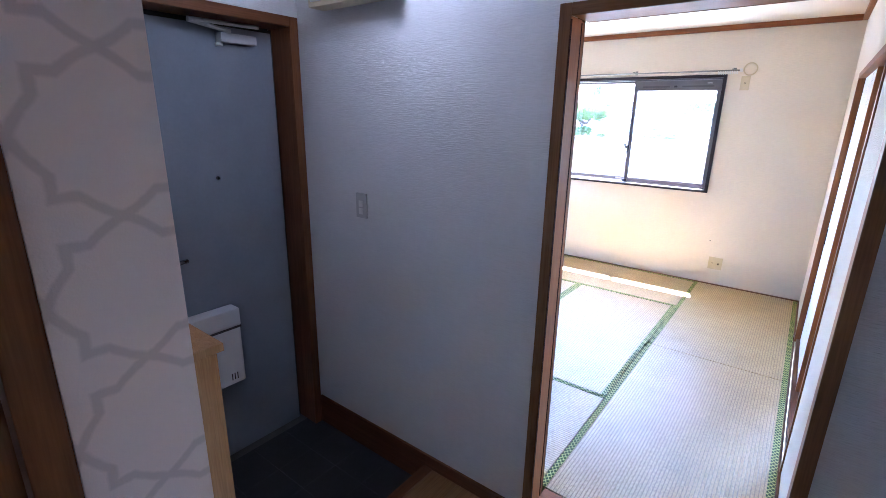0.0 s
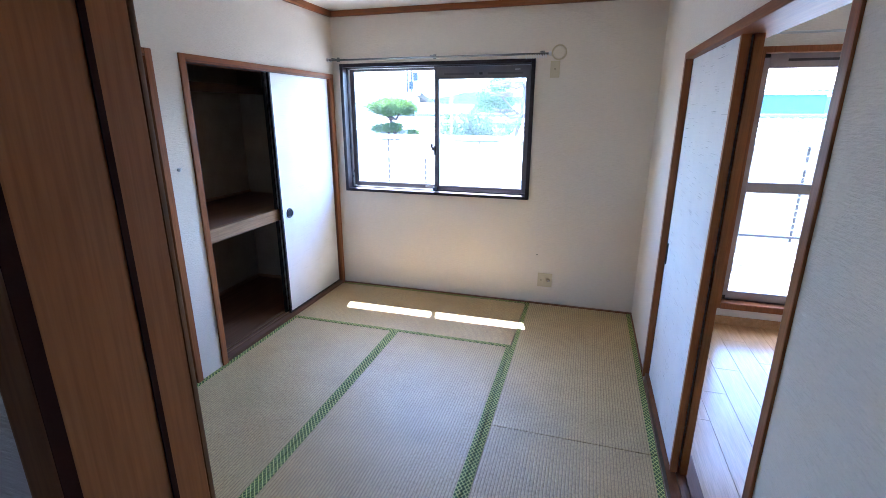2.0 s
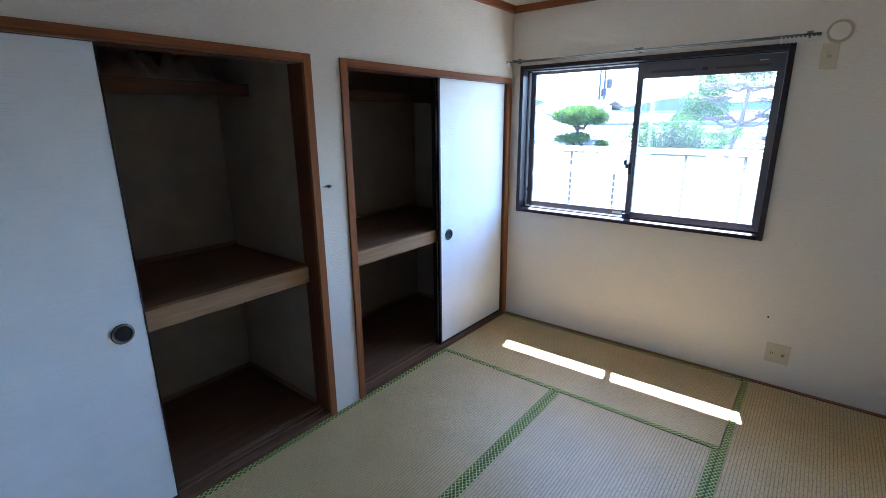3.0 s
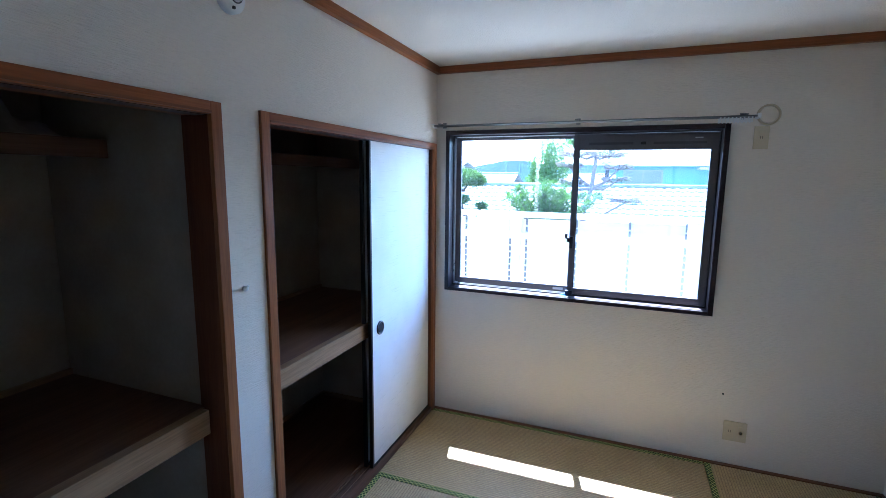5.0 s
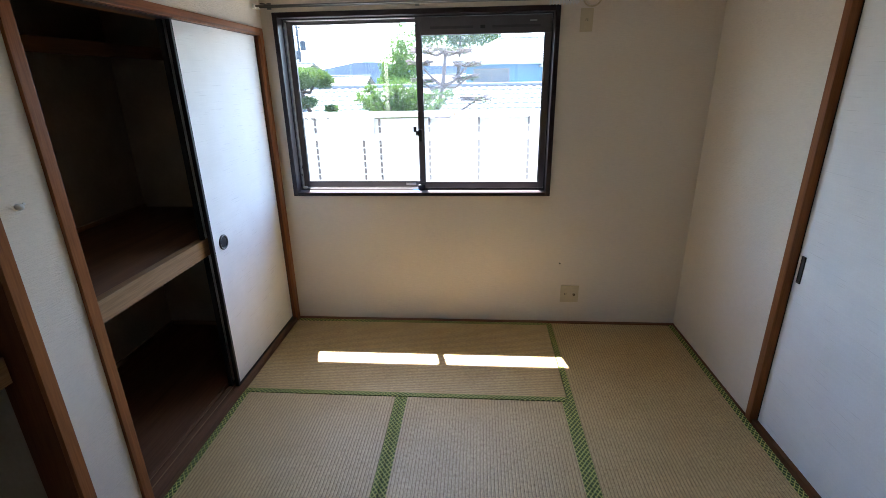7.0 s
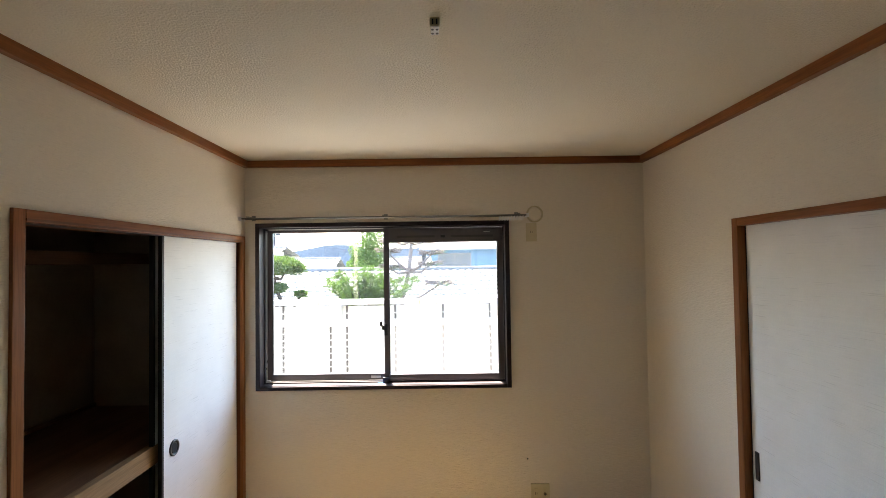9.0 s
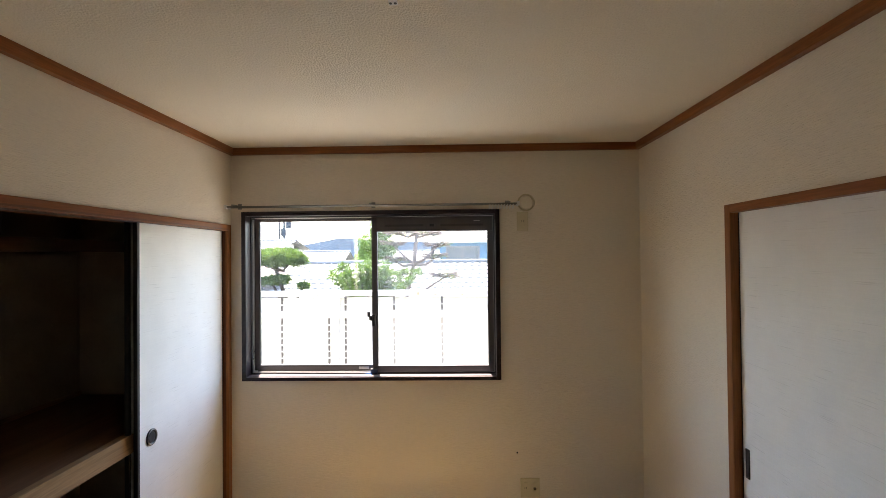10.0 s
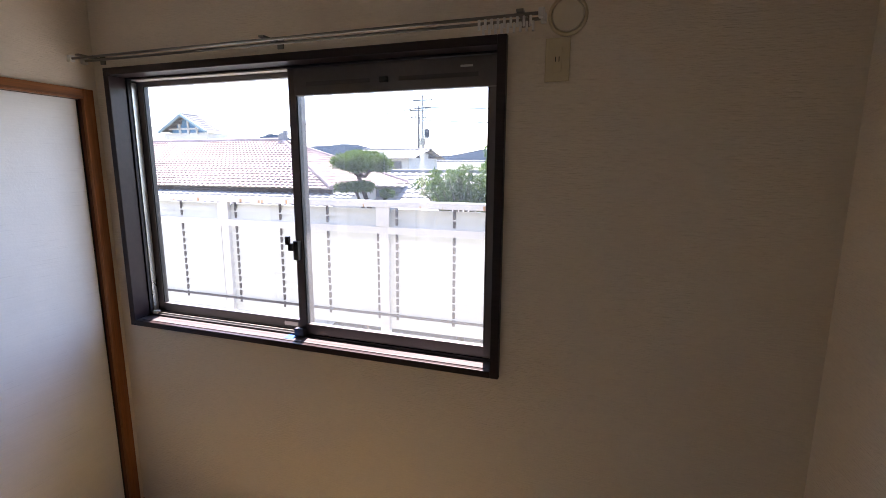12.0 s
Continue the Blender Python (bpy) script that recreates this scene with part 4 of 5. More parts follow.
part("thumb_turn", boxes([(EX + 0.001, EX + 0.010, -4.395, -4.355, 0.995, 1.040), (EX + 0.01, EX + 0.03, -4.380, -4.370, 1.0, 1.035)], 0.003), M["chrome"], ed)
part("door_guard", boxes([(EX + 0.001, EX + 0.018, -4.400, -4.300, 1.150, 1.156), (EX + 0.001, EX + 0.018, -4.400, -4.300, 1.168, 1.174), (EX + 0.001, EX + 0.02, -4.402, -4.392, 1.145, 1.18)], 0.001), M["chrome"], ed)

# shoe cabinet
sc_ = thing("shoe_cabinet", (0.76, -4.69, -0.205), "honey-coloured wooden shoe cabinet beside the entrance", "cabinet")
part("top", box(0.416, 1.195, -4.820, -4.545, 0.91, 0.935, 0.004), M["cabwood"], sc_)
part("body", box(0.42, 1.18, -4.820, -4.578, -0.205, 0.91, 0.002), M["cabwood"], sc_)
for x0, x1 in ((0.425, 0.798), (0.802, 1.175)):
    d = part("cabinet_door", box(x0, x1, -4.577, -4.558, -0.12, 0.90, 0.003), M["cabwood"], sc_)
    part("handle", box((x1 - 0.05) if x0 < 0.5 else x0 + 0.03, (x1 - 0.03) if x0 < 0.5 else x0 + 0.05, -4.558, -4.541, 0.40, 0.52, 0.003), M["chrome"], d)

# ceiling lamp of the entrance, switched on
lamp_m = bpy.data.materials.new("lit_lamp_diffuser")
lnt, lnn, lnl, lp = nodes_of(lamp_m)
lp.inputs["Base Color"].default_value = (0.8, 0.8, 0.8, 1)
lp.inputs["Emission Color"].default_value = (0.86, 0.89, 0.98, 1)
lp.inputs["Emission Strength"].default_value = 0.34
cl_ = thing("ceiling_light", (1.2, -3.98, 2.22), "small round ceiling light, switched on", "ceiling light")
part("base", lathe([(0.11, 0), (0.11, -0.02), (0.10, -0.022)], (1.2, -3.98, 2.3295), "z", 32), M["whiteplastic"], cl_)
part("diffuser", lathe([(0.105, -0.022), (0.115, -0.045), (0.10, -0.075), (0.05, -0.092), (0.001, -0.095)], (1.2, -3.98, 2.3295), "z", 32), lamp_m, cl_, "glowing white diffuser", smooth=True)

# skirting, entrance step, switch, fuse box
part("baseboard", boxes([(0.416, J0 - 0.004, HALL - 0.012, HALL - 0.0005, -0.205, -0.022), (J1 + 0.004, 3.1, HALL - 0.012, HALL - 0.0005, HF, -0.022)], 0.002), M["casing_x"], None, "brown wooden baseboard", "baseboard", **S)
part("entry_step", box(1.21, 1.262, -4.822, HALL - 0.013, -0.205, HF + 0.002, 0.004), M["casing_y"], None, "brown wooden step edge of the entrance", "step", **S)
sw = thing("light_switch", (0.81, HALL, 1.11), "grey double light switch on the hall wall", "light switch")
part("cover_plate", box(0.778, 0.847, HALL - 0.010, HALL - 0.0005, 1.103, 1.220, 0.003), M["switchgrey"], sw)
for z in (1.135, 1.17):
    part("rocker", box(0.799, 0.825, HALL - 0.0135, HALL - 0.009, z - 0.014, z + 0.016, 0.002), M["whiteplastic"], sw)
fb = thing("fuse_box", (0.84, HALL, 2.0), "pale grey fuse box high on the hall wall", "fuse box")
part("cover", box(0.60, 1.10, HALL - 0.085, HALL - 0.0005, 2.015, 2.26, 0.006), M["ivory"], fb)
part("hinged_lid", box(0.62, 1.08, HALL - 0.092, HALL - 0.084, 2.035, 2.245, 0.003), M["whiteplastic"], fb)

# ---- balcony and parapet ----
part("balcony_floor", box(-8, 9, 0.151, 2.95, -0.45, -0.20), M["concrete"], None, "pale concrete terrace floor", "balcony", **S)
# Eave is out of view; the deeper stretch beyond x 2.8 is added to block sun
part("balcony_roof", boxes([(-8, 2.8, 0.151, 0.635, 2.50, 2.64), (2.8, 9, 0.151, 1.30, 2.50, 2.64)]), M["plaster"], None, "unseen white eave, deepened past the window to block sun", "eave", **S)
part("outer_wall", boxes([(-8, -0.95, 0.0, 0.15, -3.3, 2.6), (6.2, 9, 0.0, 0.15, -3.3, 2.6), (-0.95, 6.2, 0.03, 0.15, -3.3, -0.46)]), M["plaster"], None, "outer plaster wall of the building", "wall", **S)
RY = 2.75
rl = thing("balcony_railing", (0, RY, -0.2), "white aluminium terrace railing with louvred panels and rust stains", "railing")
part("top_rail", box(-8, 9, RY - 0.03, RY + 0.11, 1.19, 1.25, 0.006), M["railwhite"], rl)
part("mid_rail", box(-8, 9, RY - 0.012, RY + 0.03, 0.925, 0.995, 0.003), M["railwhite"], rl)
part("low_rail", tube([(-8, RY - 0.04, 0.10), (9, RY - 0.04, 0.10)], 0.014), M["bronze"], rl)
post_me = box_mesh("post", 0.10, 0.055, 1.37, M["railwhite"], 0.004)
plate_me = box_mesh("cap_plate", 0.145, 0.012, 0.19, M["railwhite"], 0.003)
bar_me = box_mesh("bar", 0.026, 0.010, 0.90, M["bronze"])
bar2_me = box_mesh("bar", 0.026, 0.010, 0.19, M["bronze"])
sb = boxes([(-0.94, 0.94, -0.004, 0.004, -0.046, 0.046)], 0.002)
for v in sb.verts:
    v.co.y += 0.40 * v.co.z
slat_me = bpy.data.meshes.new("slat")
sb.to_mesh(slat_me)
sb.free()
slat_me.materials.append(M["frosted"])
for k in range(-4, 5):
    px = -0.034 + 1.98 * k
    piece("post", post_me, (px, RY + 0.02, 0.505), rl)
    piece("cap_plate", plate_me, (px - 0.006, RY - 0.014, 1.093), rl)
    for dx in (0.125, 0.725, 1.315, 1.90):
        piece("bar", bar_me, (px + dx, RY + 0.036, 0.47), rl)
        piece("bar", bar2_me, (px + dx, RY + 0.036, 1.092), rl)
    for j in range(12):
        piece("slat", slat_me, (px + 0.985, RY + 0.0480, -0.02 + 0.081 * j), rl)
    for z in (1.040, 1.121):
        piece("slat", slat_me, (px + 0.985, RY + 0.0480, z), rl)
rng = random.Random(5)
for k in range(34):
    x = rng.uniform(-4, 4)
    w = rng.uniform(0.006, 0.03)
    part("rust_streak", box(x, x + w, RY - 0.0325, RY - 0.0305, 1.19, 1.19 + rng.uniform(0.01, 0.05)), M["rust"], rl)


# ---- outdoors ----
G0 = -3.3
part("ground", box(-700, 700, 0.2, 900, G0 - 0.3, G0), M["earth"], None, "dry ground of the neighbourhood", "ground", **S)


def roof_plane(p0, p1, q0, q1, nu, nv, amp, bm=None):
    """Rows of curved tiles between an eave (p0 to p1) and a ridge (q0 to q1)."""
    verts, faces = [], []
    p0, p1, q0, q1 = (Vector(p) for p in (p0, p1, q0, q1))
    nrm = (p1 - p0).cross(q0 - p0).normalized()
    if nrm.z < 0:
        nrm = -nrm
    sub = 4
    for j in range(nv):
        for e in (0, 1):
            v = (j + e) / nv
            lift = amp * (0.9 if e == 0 else 0.0)
            for i in range(nu * sub + 1):
                u = i / (nu * sub)
                a, b = p0.lerp(p1, u), q0.lerp(q1, u)
                verts.append(a.lerp(b, v) + nrm * (lift + amp * (0.5 + 0.5 * math.sin(2 * math.pi * u * nu))))
    n = nu * sub + 1
    for r in range(2 * nv - 1):
        for i in range(n - 1):
            faces.append((r * n + i, r * n + i + 1, (r + 1) * n + i + 1, (r + 1) * n + i))
    return verts, faces


def tiled(name, planes, material, parent, label=""):
    vs, fs = [], []
    for pl in planes:
        v, f = roof_plane(*pl)
        fs += [tuple(k + len(vs) for k in q) for q in f]
        vs += v
    me = bpy.data.meshes.new(name)
    me.from_pydata(vs, [], fs)
    me.materials.append(material)
    return piece(name, me, (0, 0, 0), parent, label)


def ridge_cap(a, b, r, parent, material):
    part("ridge_tiles", tube([a, b], r, 8), material, parent)


# neighbour's hipped tile roof
nh = thing("neighbour_house", (-14, 15, G0), "old house with a weathered red-grey tiled hip roof", "house")
e0, e1, f0, f1, ez, rz = -24.0, -4.9, 9.6, 14.9, 0.98, 2.45
part("wall", box(e0 + 0.9, e1 - 0.9, f0 + 0.9, f1 - 0.9, G0, ez + 0.1), M["plaster"], nh)
ra, rb = (-20.5, 12.2, rz), (-8.35, 12.2, rz)
tiled("roof", [((e0, f0, ez), (e1, f0, ez), ra, rb, 100, 20, 0.028), ((e1, f0, ez), (e1, f1, ez), rb, rb, 28, 20, 0.028),
               ((e1, f1, ez), (e0, f1, ez), rb, ra, 70, 12, 0.035)], M["tiles_red"], nh, "weathered curved clay tiles")
ridge_cap(ra, rb, 0.09, nh, M["tiles_red"])
ridge_cap(rb, (e1, f0, ez + 0.05), 0.07, nh, M["tiles_red"])
ridge_cap(rb, (e1, f1, ez + 0.05), 0.07, nh, M["tiles_red"])
part("ridge_ornament", boxes([(-8.45, -8.2, 12.1, 12.3, rz, rz + 0.22), (-8.3, -8.16, 12.14, 12.26, rz + 0.18, rz + 0.33)], 0.03), M["tiles_grey"], nh)
part("eave_board", box(e0, e1, f0 + 0.02, f0 + 0.10, ez - 0.14, ez - 0.01), M["bark"], nh)
tiled("lower_roof", [((e0, 7.4, 0.35), (-4.2, 7.4, 0.35), (e0, 9.9, 0.88), (-4.2, 9.9, 0.88), 84, 8, 0.03)], M["tiles_grey"], nh, "lower lean-to roof")


def gable_house(name_label, x0, x1, y0, y1, ze, zr, wallmat, roofmat, windows=(), tiles=(30, 10)):
    h = thing("house", ((x0 + x1) / 2, (y0 + y1) / 2, G0), name_label, "house", "houses of the neighbourhood")
    part("wall", box(x0, x1, y0, y1, G0, ze), wallmat, h)
    ym = (y0 + y1) / 2
    o = 0.6
    tiled("roof", [((x0 - o, y0 - o, ze - 0.1), (x1 + o, y0 - o, ze - 0.1), (x0 - o, ym, zr), (x1 + o, ym, zr), *tiles, 0.04),
                   ((x1 + o, y1 + o, ze - 0.1), (x0 - o, y1 + o, ze - 0.1), (x1 + o, ym, zr), (x0 - o, ym, zr), tiles[0], 4, 0.04)], roofmat, h)
    ridge_cap((x0 - o, ym, zr + 0.03), (x1 + o, ym, zr + 0.03), 0.10, h, M["tiles_grey"])
    part("gable", boxes([(x0, x0 + 0.1, ym - 0.9, ym + 0.9, ze, zr - 0.25), (x1 - 0.1, x1, ym - 0.9, ym + 0.9, ze, zr - 0.25)]), wallmat, h)
    for wx, wz, ww, wh in windows:
        w = part("window", boxes([(wx - ww / 2, wx + ww / 2, y0 - 0.05, y0 + 0.02, wz - wh / 2, wz - wh / 2 + 0.06), (wx - ww / 2, wx + ww / 2, y0 - 0.05, y0 + 0.02, wz + wh / 2 - 0.06, wz + wh / 2),
                 (wx - ww / 2, wx - ww / 2 + 0.05, y0 - 0.05, y0 + 0.02, wz - wh / 2, wz + wh / 2), (wx + ww / 2 - 0.05, wx + ww / 2, y0 - 0.05, y0 + 0.02, wz - wh / 2, wz + wh / 2),
                 (wx - 0.03, wx + 0.03, y0 - 0.05, y0 + 0.02, wz - wh / 2, wz + wh / 2)]), M["sash"], h)
        part("pane", box(wx - ww / 2 + 0.05, wx + ww / 2 - 0.05, y0 - 0.03, y0 - 0.01, wz - wh / 2 + 0.06, wz + wh / 2 - 0.06), M["darkglass"], w)
    return h


# long low outbuilding across the lane, blue-walled house, far houses
gable_house("long low building with a pale tiled roof", -6.2, 16.0, 11.6, 20.4, -0.9, 1.38, M["plaster"], M["roofpale"], tiles=(80, 16))
bh = thing("house", (6, 28.5, G0), "blue-grey clad house with a pale hipped roof", "house", "houses of the neighbourhood")
part("wall", box(0.6, 13.4, 25.2, 31.8, G0, 2.6), M["bluewall"], bh)
ba, bb = (2.6, 28.5, 3.95), (11.4, 28.5, 3.95)
c0, c1, c2, c3 = (-0.1, 24.5, 2.55), (14.1, 24.5, 2.55), (14.1, 32.5, 2.55), (-0.1, 32.5, 2.55)
tiled("roof", [(c0, c1, ba, bb, 50, 12, 0.04), (c3, c0, ba, ba, 26, 12, 0.04), (c1, c2, bb, bb, 26, 6, 0.04)], M["roofpale"], bh)
ridge_cap(ba, bb, 0.1, bh, M["tiles_grey"])
ridge_cap(ba, c0, 0.08, bh, M["roofpale"])
part("eave_board", box(-0.1, 14.1, 24.5, 24.6, 2.40, 2.55), M["plaster"], bh)
for wx in (2.0, 6.2):
    w_ = part("window", boxes([(wx - 1.0, wx + 1.0, 25.13, 25.2, 1.3, 1.36), (wx - 1.0, wx + 1.0, 25.13, 25.2, 2.14, 2.2), (wx - 1.0, wx - 0.94, 25.13, 25.2, 1.36, 2.14),
              (wx + 0.94, wx + 1.0, 25.13, 25.2, 1.36, 2.14), (wx - 0.03, wx + 0.03, 25.13, 25.2, 1.36, 2.14)]), M["sash"], bh)
    part("pane", box(wx - 0.94, wx + 0.94, 25.16, 25.18, 1.36, 2.14), M["darkglass"], w_)
part("lower_roof", boxes([(4.6, 9.0, 24.0, 25.2, 2.22, 2.32)], 0.02), M["roofpale"], bh)
gable_house("white two-storey house behind the pruned pine", -15.8, -11.2, 30.0, 36.0, 2.25, 2.9, M["plaster"], M["roofpale"], [(-14.6, 1.6, 1.2, 0.8), (-12.4, 1.6, 1.2, 0.8)], (16, 6))
gable_house("far white house with a grey roof", -17.0, -9.0, 38.0, 45.0, 0.7, 2.1, M["plaster"], M["roofpale"], [(-12.5, 0.1, 1.6, 0.9)], (24, 6))
gable_house("far white house with a grey roof", -30.0, -20.0, 44.0, 52.0, 1.0, 2.6, M["plaster"], M["tiles_grey"], [(-24, 0.2, 1.6, 0.9)], (24, 6))
gable_house("far white house with a grey roof", -7.0, 2.0, 48.0, 56.0, 0.9, 2.2, M["plaster"], M["roofpale"], (), (24, 6))
gable_house("far house with a grey roof", -44.0, -34.0, 40.0, 50.0, 1.2, 2.9, M["plaster"], M["tiles_grey"], (), (24, 6))
fg = thing("house", (-27.2, 29, G0), "far house showing its timbered gable over the tiled roof", "house", "houses of the neighbourhood")
part("wall", box(-29.7, -25.5, 26.3, 28.2, G0, 4.0), M["plaster"], fg)
tiled("roof", [((-29.4, 25.6, 4.0), (-29.4, 27.2, 4.0), (-27.2, 25.6, 5.25), (-27.2, 27.2, 5.25), 12, 8, 0.04), ((-25.0, 27.2, 4.0), (-25.0, 25.6, 4.0), (-27.2, 27.2, 5.25), (-27.2, 25.6, 5.25), 12, 8, 0.04)], M["tiles_grey"], fg)
part("gable", boxes([(-28.8, -25.6, 26.25, 26.35, 4.0, 4.30), (-28.3, -26.1, 26.25, 26.35, 4.30, 4.60), (-27.8, -26.6, 26.25, 26.35, 4.60, 4.95)]), M["bluewall"], fg)
for q in (-28.0, -27.2, -26.4):
    part("timber", box(q - 0.07, q + 0.07, 26.15, 26.25, 3.9, 5.1 - abs(q + 27.2) * 0.55 - 0.05), M["plaster"], fg)
part("timber", box(-29.0, -25.4, 26.15, 26.24, 4.22, 4.32), M["plaster"], fg)
for e in (-29.4, -25.0):
    part("barge_board", tube([(e, 25.58, 4.0), (-27.2, 25.58, 5.22)], 0.11, 6), M["bargepale"], fg, "pale blue-grey barge board")
ridge_cap((-27.2, 25.6, 5.28), (-27.2, 27.2, 5.28), 0.10, fg, M["tiles_grey"])
part("aerial", tube([(-27.2, 26.5, 5.25), (-27.2, 26.5, 6.3)], 0.03, 6), M["sash"], fg)


def leaves(clumps, count, size, seed, needle=False):
    """Many small leaves through a set of (centre, radii) clumps, as one mesh."""
    r = random.Random(seed)
    vs, fs = [], []
    tot = sum(c[1][0] * c[1][1] for c in clumps)
    for (c, rad) in clumps:
        n = int(count * rad[0] * rad[1] / tot)
        for _ in range(n):
            d = Vector((r.gauss(0, 1), r.gauss(0, 1), r.gauss(0, 1))).normalized()
            k = 0.55 + 0.5 * r.random() ** 0.6
            p = Vector(c) + Vector((d.x * rad[0] * k, d.y * rad[1] * k, d.z * rad[2] * k))
            a = Vector((r.gauss(0, 1), r.gauss(0, 1), r.gauss(0, 1) + 0.5)).normalized()
            b = a.cross(Vector((r.gauss(0, 1), r.gauss(0, 1), r.gauss(0, 1)))).normalized()
            ln, wd = (size * 2.0, size * 0.15) if needle else (size, size * 0.5)
            ln *= r.uniform(0.6, 1.3)
            i = len(vs)
            vs += [p - b * wd, p + a * ln * 0.5 - b * wd * 0.9 + d * 0.01, p + a * ln, p + a * ln * 0.5 + b * wd * 0.9]
            fs.append((i, i + 1, i + 2, i + 3))
    return vs, fs


def tree(name, label, base, limbs, clumps, count, size, leafmat, seed, needle=False, bark="bark"):
    t = thing(name, base, label, "tree")
    bm = bmesh.new()
    for pts, r0, r1 in limbs:
        n = len(pts)
        tube(pts, 0, 8, bm, [r0 + (r1 - r0) * i / (n - 1) for i in range(n)])
    part("trunk", bm, M[bark], t, smooth=True)
    v, f = leaves(clumps, count, size, seed, needle)
    me = bpy.data.meshes.new("crown")
    me.from_pydata(v, [], f)
    me.materials.append(leafmat)
    piece("crown", me, (0, 0, 0), t)


def niwaki(base, top, pads, label, seed, count, size, trunk_r, twigs=0, bark="bark"):
    """A cloud-pruned pine: a bent trunk, limbs and flat pads of needles."""
    b, t = Vector(base), Vector(top)
    r = random.Random(seed)
    trunk = [b.lerp(t, k / 7) + Vector((0.16 * math.sin(k * 1.7 + seed), 0.1 * math.cos(k * 1.3), 0)) for k in range(8)]
    limbs = [(trunk, trunk_r, trunk_r * 0.45)]
    clumps = []
    for (c, rx, rz_) in pads:
        c = Vector(c)
        start = min(trunk, key=lambda q: abs(q.z - (c.z - 0.25)))
        mid = start.lerp(c, 0.5) + Vector((r.uniform(-0.1, 0.1), r.uniform(-0.1, 0.1), -0.10))
        limbs.append(([start, mid, c - Vector((0, 0, rz_ * 0.4))], trunk_r * 0.5, 0.02))
        for k in range(twigs):
            a = 6.28 * k / twigs + r.uniform(-0.2, 0.2)
            tip = c + Vector((math.cos(a) * rx * 1.15, math.sin(a) * rx, r.uniform(-0.04, 0.10)))
            hub = c - Vector((0, 0, rz_ * 0.4))
            bend = hub.lerp(tip, 0.5) + Vector((0, 0, r.uniform(0.0, 0.06)))
            limbs.append(([hub, bend, tip], 0.018, 0.006))
            for e in (-0.9, -0.45, 0.45, 0.9):
                limbs.append(([bend, bend + Vector((math.cos(a + e), math.sin(a + e), r.uniform(0.05, 0.35))) * rx * r.uniform(0.35, 0.6)], 0.010, 0.004))
        for _ in range(7):
            a, q = r.uniform(0, 6.28), r.uniform(0.2, 0.75)
            clumps.append((c + Vector((math.cos(a) * rx * q, math.sin(a) * rx * q * 0.9, r.uniform(-0.3, 0.45) * rz_ * (1.2 - q))), (rx * 0.42, rx * 0.42, rz_ * 0.62)))
    tree("pine_tree", label, base, limbs, clumps, count, size, M["needle"], seed, True, bark)


niwaki((-1.75, 5.5, G0), (-1.74, 5.5, 1.45), [((-1.74, 5.5, 1.67), 0.44, 0.19), ((-1.88, 5.5, 1.62), 0.36, 0.15), ((-1.56, 5.45, 1.62), 0.36, 0.15), ((-1.86, 5.45, 1.24), 0.32, 0.08), ((-1.30, 5.45, 1.15), 0.15, 0.04)],
       "cloud-pruned garden pine with a dense rounded crown", 4, 27000, 0.040, 0.075)
niwaki((0.38, 9.0, G0), (0.36, 9.0, 2.25), [((0.08, 9.0, 2.24), 0.42, 0.08), ((0.75, 9.0, 2.22), 0.40, 0.07), ((-0.12, 9.1, 1.98), 0.32, 0.08), ((1.0, 8.9, 1.92), 0.32, 0.06),
       ((0.95, 9.0, 1.62), 0.32, 0.06), ((-0.06, 9.0, 1.56), 0.30, 0.07), ((1.2, 9.0, 1.14), 0.38, 0.05), ((0.0, 9.0, 1.2), 0.25, 0.08)],
       "spreading garden pine with open bare limbs", 9, 1500, 0.05, 0.10, 22, "twig")
tree("broadleaf_tree", "dense bright green conical tree behind the pine", (-2.7, 21, G0),
     [([(-2.7, 21, G0), (-2.7, 21, 0), (-2.65, 21, 2.6)], 0.2, 0.04)],
     [((-2.95 + 0.07 * k + 0.4 * math.sin(k * 2.4), 21 + 0.5 * math.cos(k * 2.4), 0.3 + 0.285 * k), (1.1 - 0.070 * k, 1.1 - 0.070 * k, 0.5)) for k in range(13)], 18000, 0.10, M["leaf"], 3)
tree("broadleaf_tree", "dark leafy tree far beyond the open pine", (-0.2, 34, G0),
     [([(-0.2, 34, G0), (-0.2, 34, 2), (0.0, 34, 4.6)], 0.25, 0.06)],
     [((-0.2 + 2.3 * math.sin(k * 2.1), 34 + 0.8 * math.cos(k * 2.1), 4.1 + 0.10 * k), (1.1, 1.1, 0.5)) for k in range(13)], 8000, 0.14, M["needle"], 7)
sh_c, sh_l = [], []
rs2 = random.Random(11)
for k in range(26):
    a, sp = rs2.uniform(0, 6.28), rs2.uniform(0.1, 0.95)
    tip = Vector((-0.25 + math.cos(a) * sp, 6.2 + math.sin(a) * sp, 1.52 - 0.30 * sp + rs2.uniform(-0.10, 0.08)))
    sh_l.append(([(-0.25, 6.2, 0.2), Vector((-0.25, 6.2, 0.2)).lerp(tip, 0.55) + Vector((0, 0, 0.12)), tip], 0.03, 0.008))
    for j in range(4):
        sh_c.append((Vector((-0.25, 6.2, 0.6)).lerp(tip, 0.48 + 0.19 * j), (0.075, 0.075, 0.045)))
sh_l.append(([(-0.25, 6.2, G0), (-0.25, 6.2, -1), (-0.25, 6.2, 0.25)], 0.09, 0.05))
tree("shrub", "feathery green shrub topping the railing", (-0.25, 6.2, G0), sh_l, sh_c, 9000, 0.050, M["leaf"], 12, True)


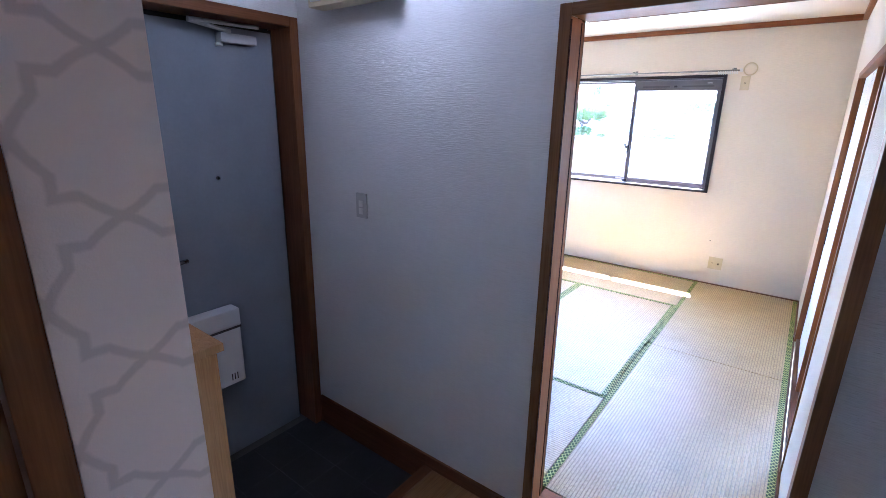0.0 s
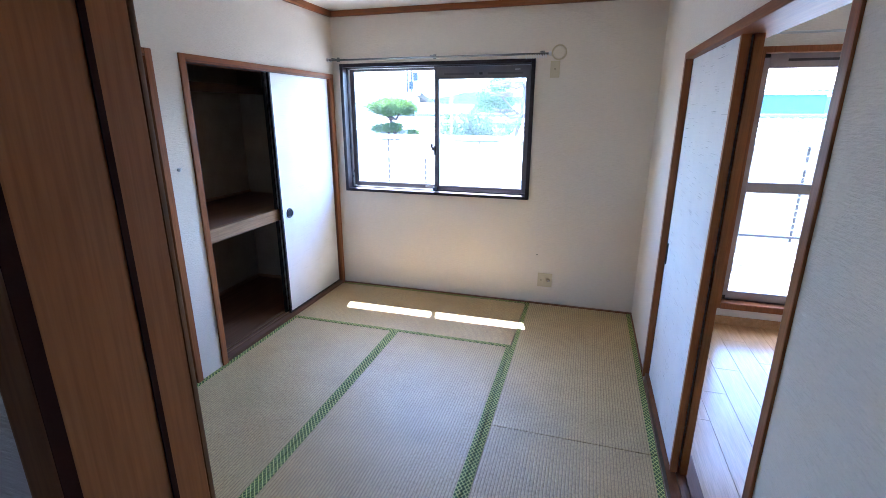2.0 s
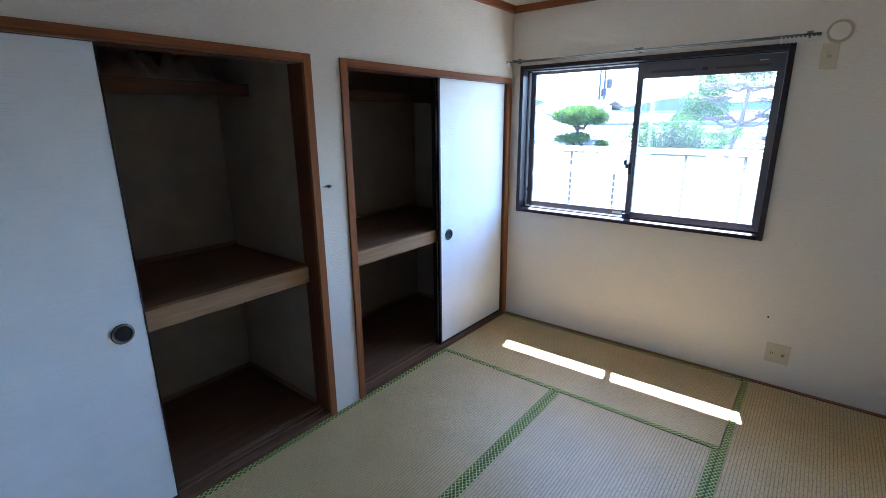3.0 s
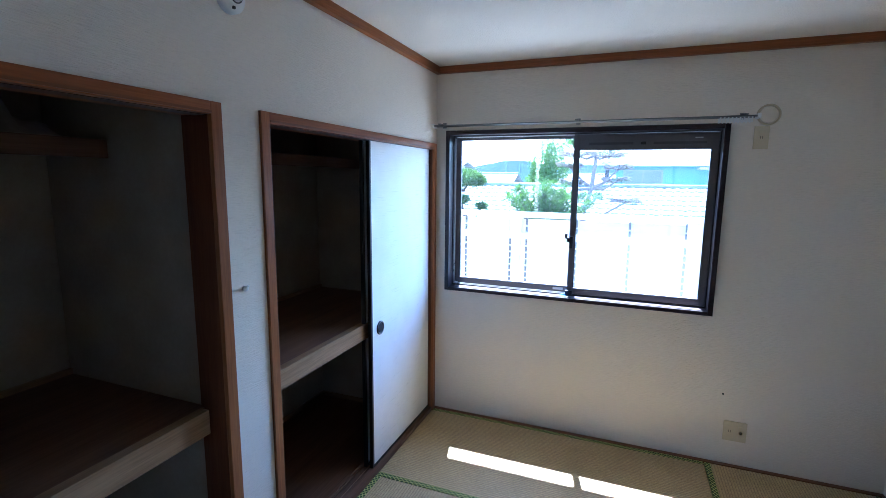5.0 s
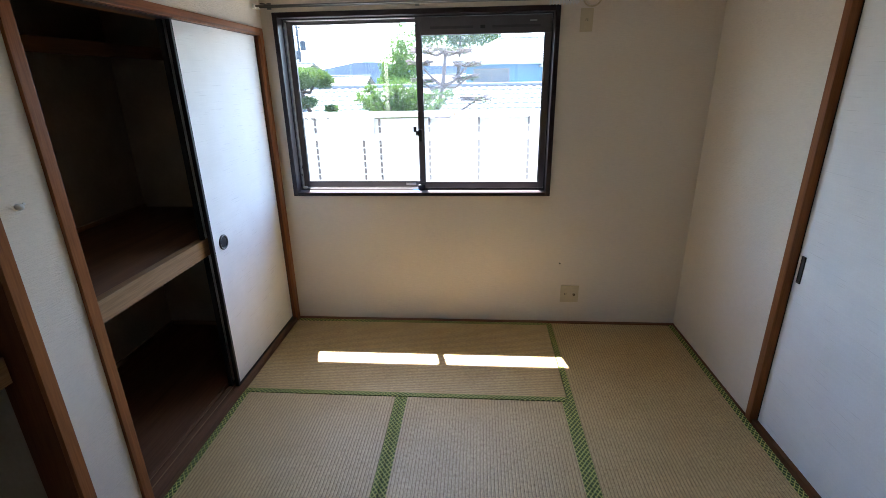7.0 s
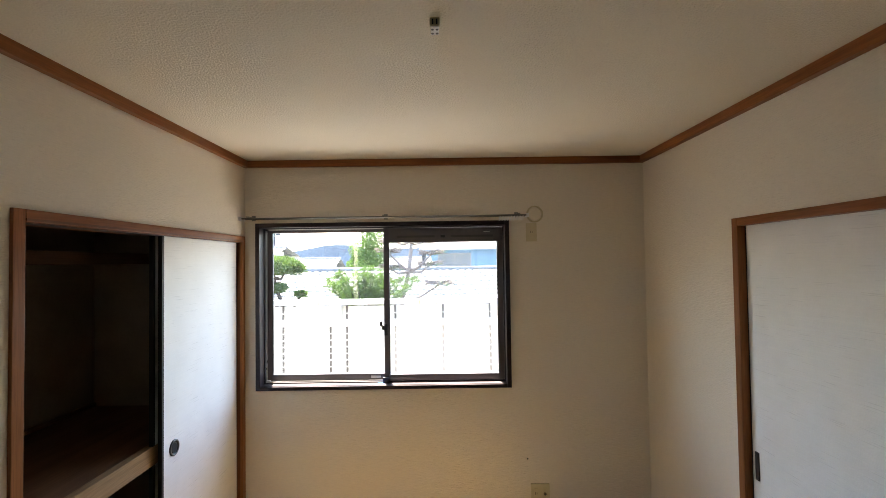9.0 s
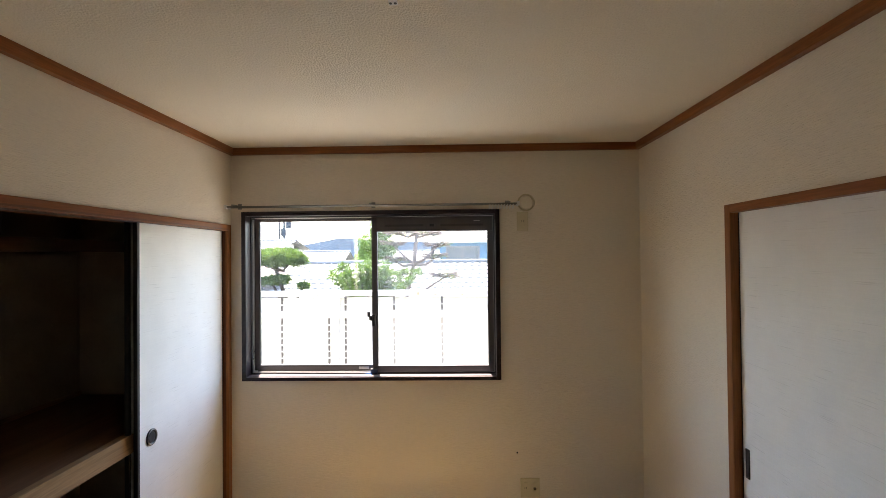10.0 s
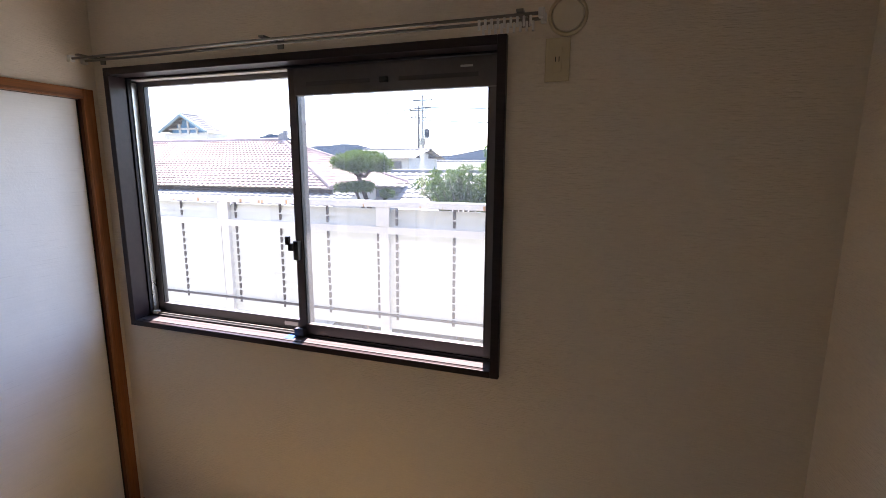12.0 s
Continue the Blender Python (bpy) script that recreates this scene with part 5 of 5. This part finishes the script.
def utility_pole(x, y, top, label):
    p = thing("utility_pole", (x, y, G0), label, "utility pole", "utility poles")
    part("mast", tube([(x, y, G0), (x, y, top)], 0, 10, None, [0.17, 0.10]), M["pole"], p, smooth=True)
    for dz, w in ((0.5, 1.1), (1.3, 0.9)):
        part("cross_arm", box(x - w, x + w, y - 0.05, y + 0.05, top - dz - 0.06, top - dz + 0.06), M["pole"], p)
        for s in (-0.9, -0.4, 0.4, 0.9):
            part("insulator", box(x + s * w - 0.05, x + s * w + 0.05, y - 0.05, y + 0.05, top - dz + 0.06, top - dz + 0.25), M["whiteplastic"], p)
    part("transformer", lathe([(0.25, 0), (0.28, 0.1), (0.28, 0.8), (0.2, 0.9)], (x + 0.45, y, top - 4.3), "z", 14), M["pole"], p)


utility_pole(-16.2, 45.6, 8.9, "concrete utility pole with a transformer")
utility_pole(-17.6, 48, 8.2, "slender concrete utility pole")
wr = thing("power_lines", (-16.2, 45.6, G0), "thin dark overhead power lines", "power line")
for (a, b) in (((-16.2, 45.6, 7.7), (-60, 46, 7.0)), ((-16.2, 45.6, 6.9), (-60, 46, 6.2)), ((-16.2, 45.6, 7.7), (50, 38, 8.0)), ((-16.2, 45.6, 6.4), (50, 38, 6.4)), ((-17.6, 48, 7.7), (-16.2, 45.6, 6.9))):
    A, B = Vector(a), Vector(b)
    part("wire", tube([A.lerp(B, k / 12) - Vector((0, 0, 1.3 * 4 * (k / 12) * (1 - k / 12))) for k in range(13)], 0.045, 5), M["pole"], wr)


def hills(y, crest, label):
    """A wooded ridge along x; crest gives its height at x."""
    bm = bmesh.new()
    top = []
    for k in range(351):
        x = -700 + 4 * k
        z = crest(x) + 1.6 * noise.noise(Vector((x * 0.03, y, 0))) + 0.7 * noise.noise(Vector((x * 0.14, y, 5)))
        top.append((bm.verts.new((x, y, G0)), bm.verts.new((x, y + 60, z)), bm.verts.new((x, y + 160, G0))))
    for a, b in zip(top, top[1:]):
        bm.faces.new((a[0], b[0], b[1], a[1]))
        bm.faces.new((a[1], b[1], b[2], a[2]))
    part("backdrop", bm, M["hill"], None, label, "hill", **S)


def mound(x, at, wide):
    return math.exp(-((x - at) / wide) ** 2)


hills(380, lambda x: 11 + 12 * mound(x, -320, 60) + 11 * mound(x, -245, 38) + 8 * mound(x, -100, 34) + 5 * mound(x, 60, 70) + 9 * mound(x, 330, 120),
      "low wooded hills on the horizon, coloured haze-blue")
hills(620, lambda x: 14 + 41 * mound(x, -535, 80) + 8 * mound(x, -60, 130) + 12 * mound(x, 420, 150), "far hills on the horizon, coloured haze-blue")

# ---- floor planks and entrance tiles ----
cut = {}


def lay_row(x, y_top, y_low, first, z, key, owner):
    """One row of planks from y_top down to y_low; the first and last are cut to fit."""
    y = y_top
    n = first
    while y - y_low > 0.004:
        ln = min(n, y - y_low)
        k = (key, round(ln, 3))
        if k not in cut:
            cut[k] = box_mesh("plank", 0.1485, ln - 0.0016, 0.02, M[key], 0.0012)
        piece("plank", cut[k], (x, y - ln / 2, z), owner)
        y -= ln
        n = 0.91


for i in range(22):
    lay_row(2.745 + 0.15 * (i + 0.5), -0.013, -6.299 if i > 2 else -D, (0.45, 0.15, 0.75, 0.30, 0.60, 0.91)[i % 6], -0.010, "oak_y", lf)
hf = thing("hall_floor", (2.1, -5, HF), "honey-coloured plank floor of the hall", "floor", **S)
for i in range(12):
    x = 1.264 + 0.15 * (i + 0.5)
    lay_row(x, HALL - 0.0135, -6.299 if x > 1.75 else -4.8215, (0.30, 0.65)[i % 2], HF - 0.010, "hallplank", hf)
gt = thing("entry_tiles", (0.7, -4.2, -0.205), "dark slate-grey entrance floor tiles", "tiled floor", **S)
tile_me = box_mesh("tile", 0.1994, 0.1994, 0.012, M["tile"], 0.0006)
for i in range(5):
    for j in range(7):
        if j < 6:
            piece("tile", tile_me, (0.268 + 0.2 * i, -3.745 - 0.2 * j, -0.2), gt)
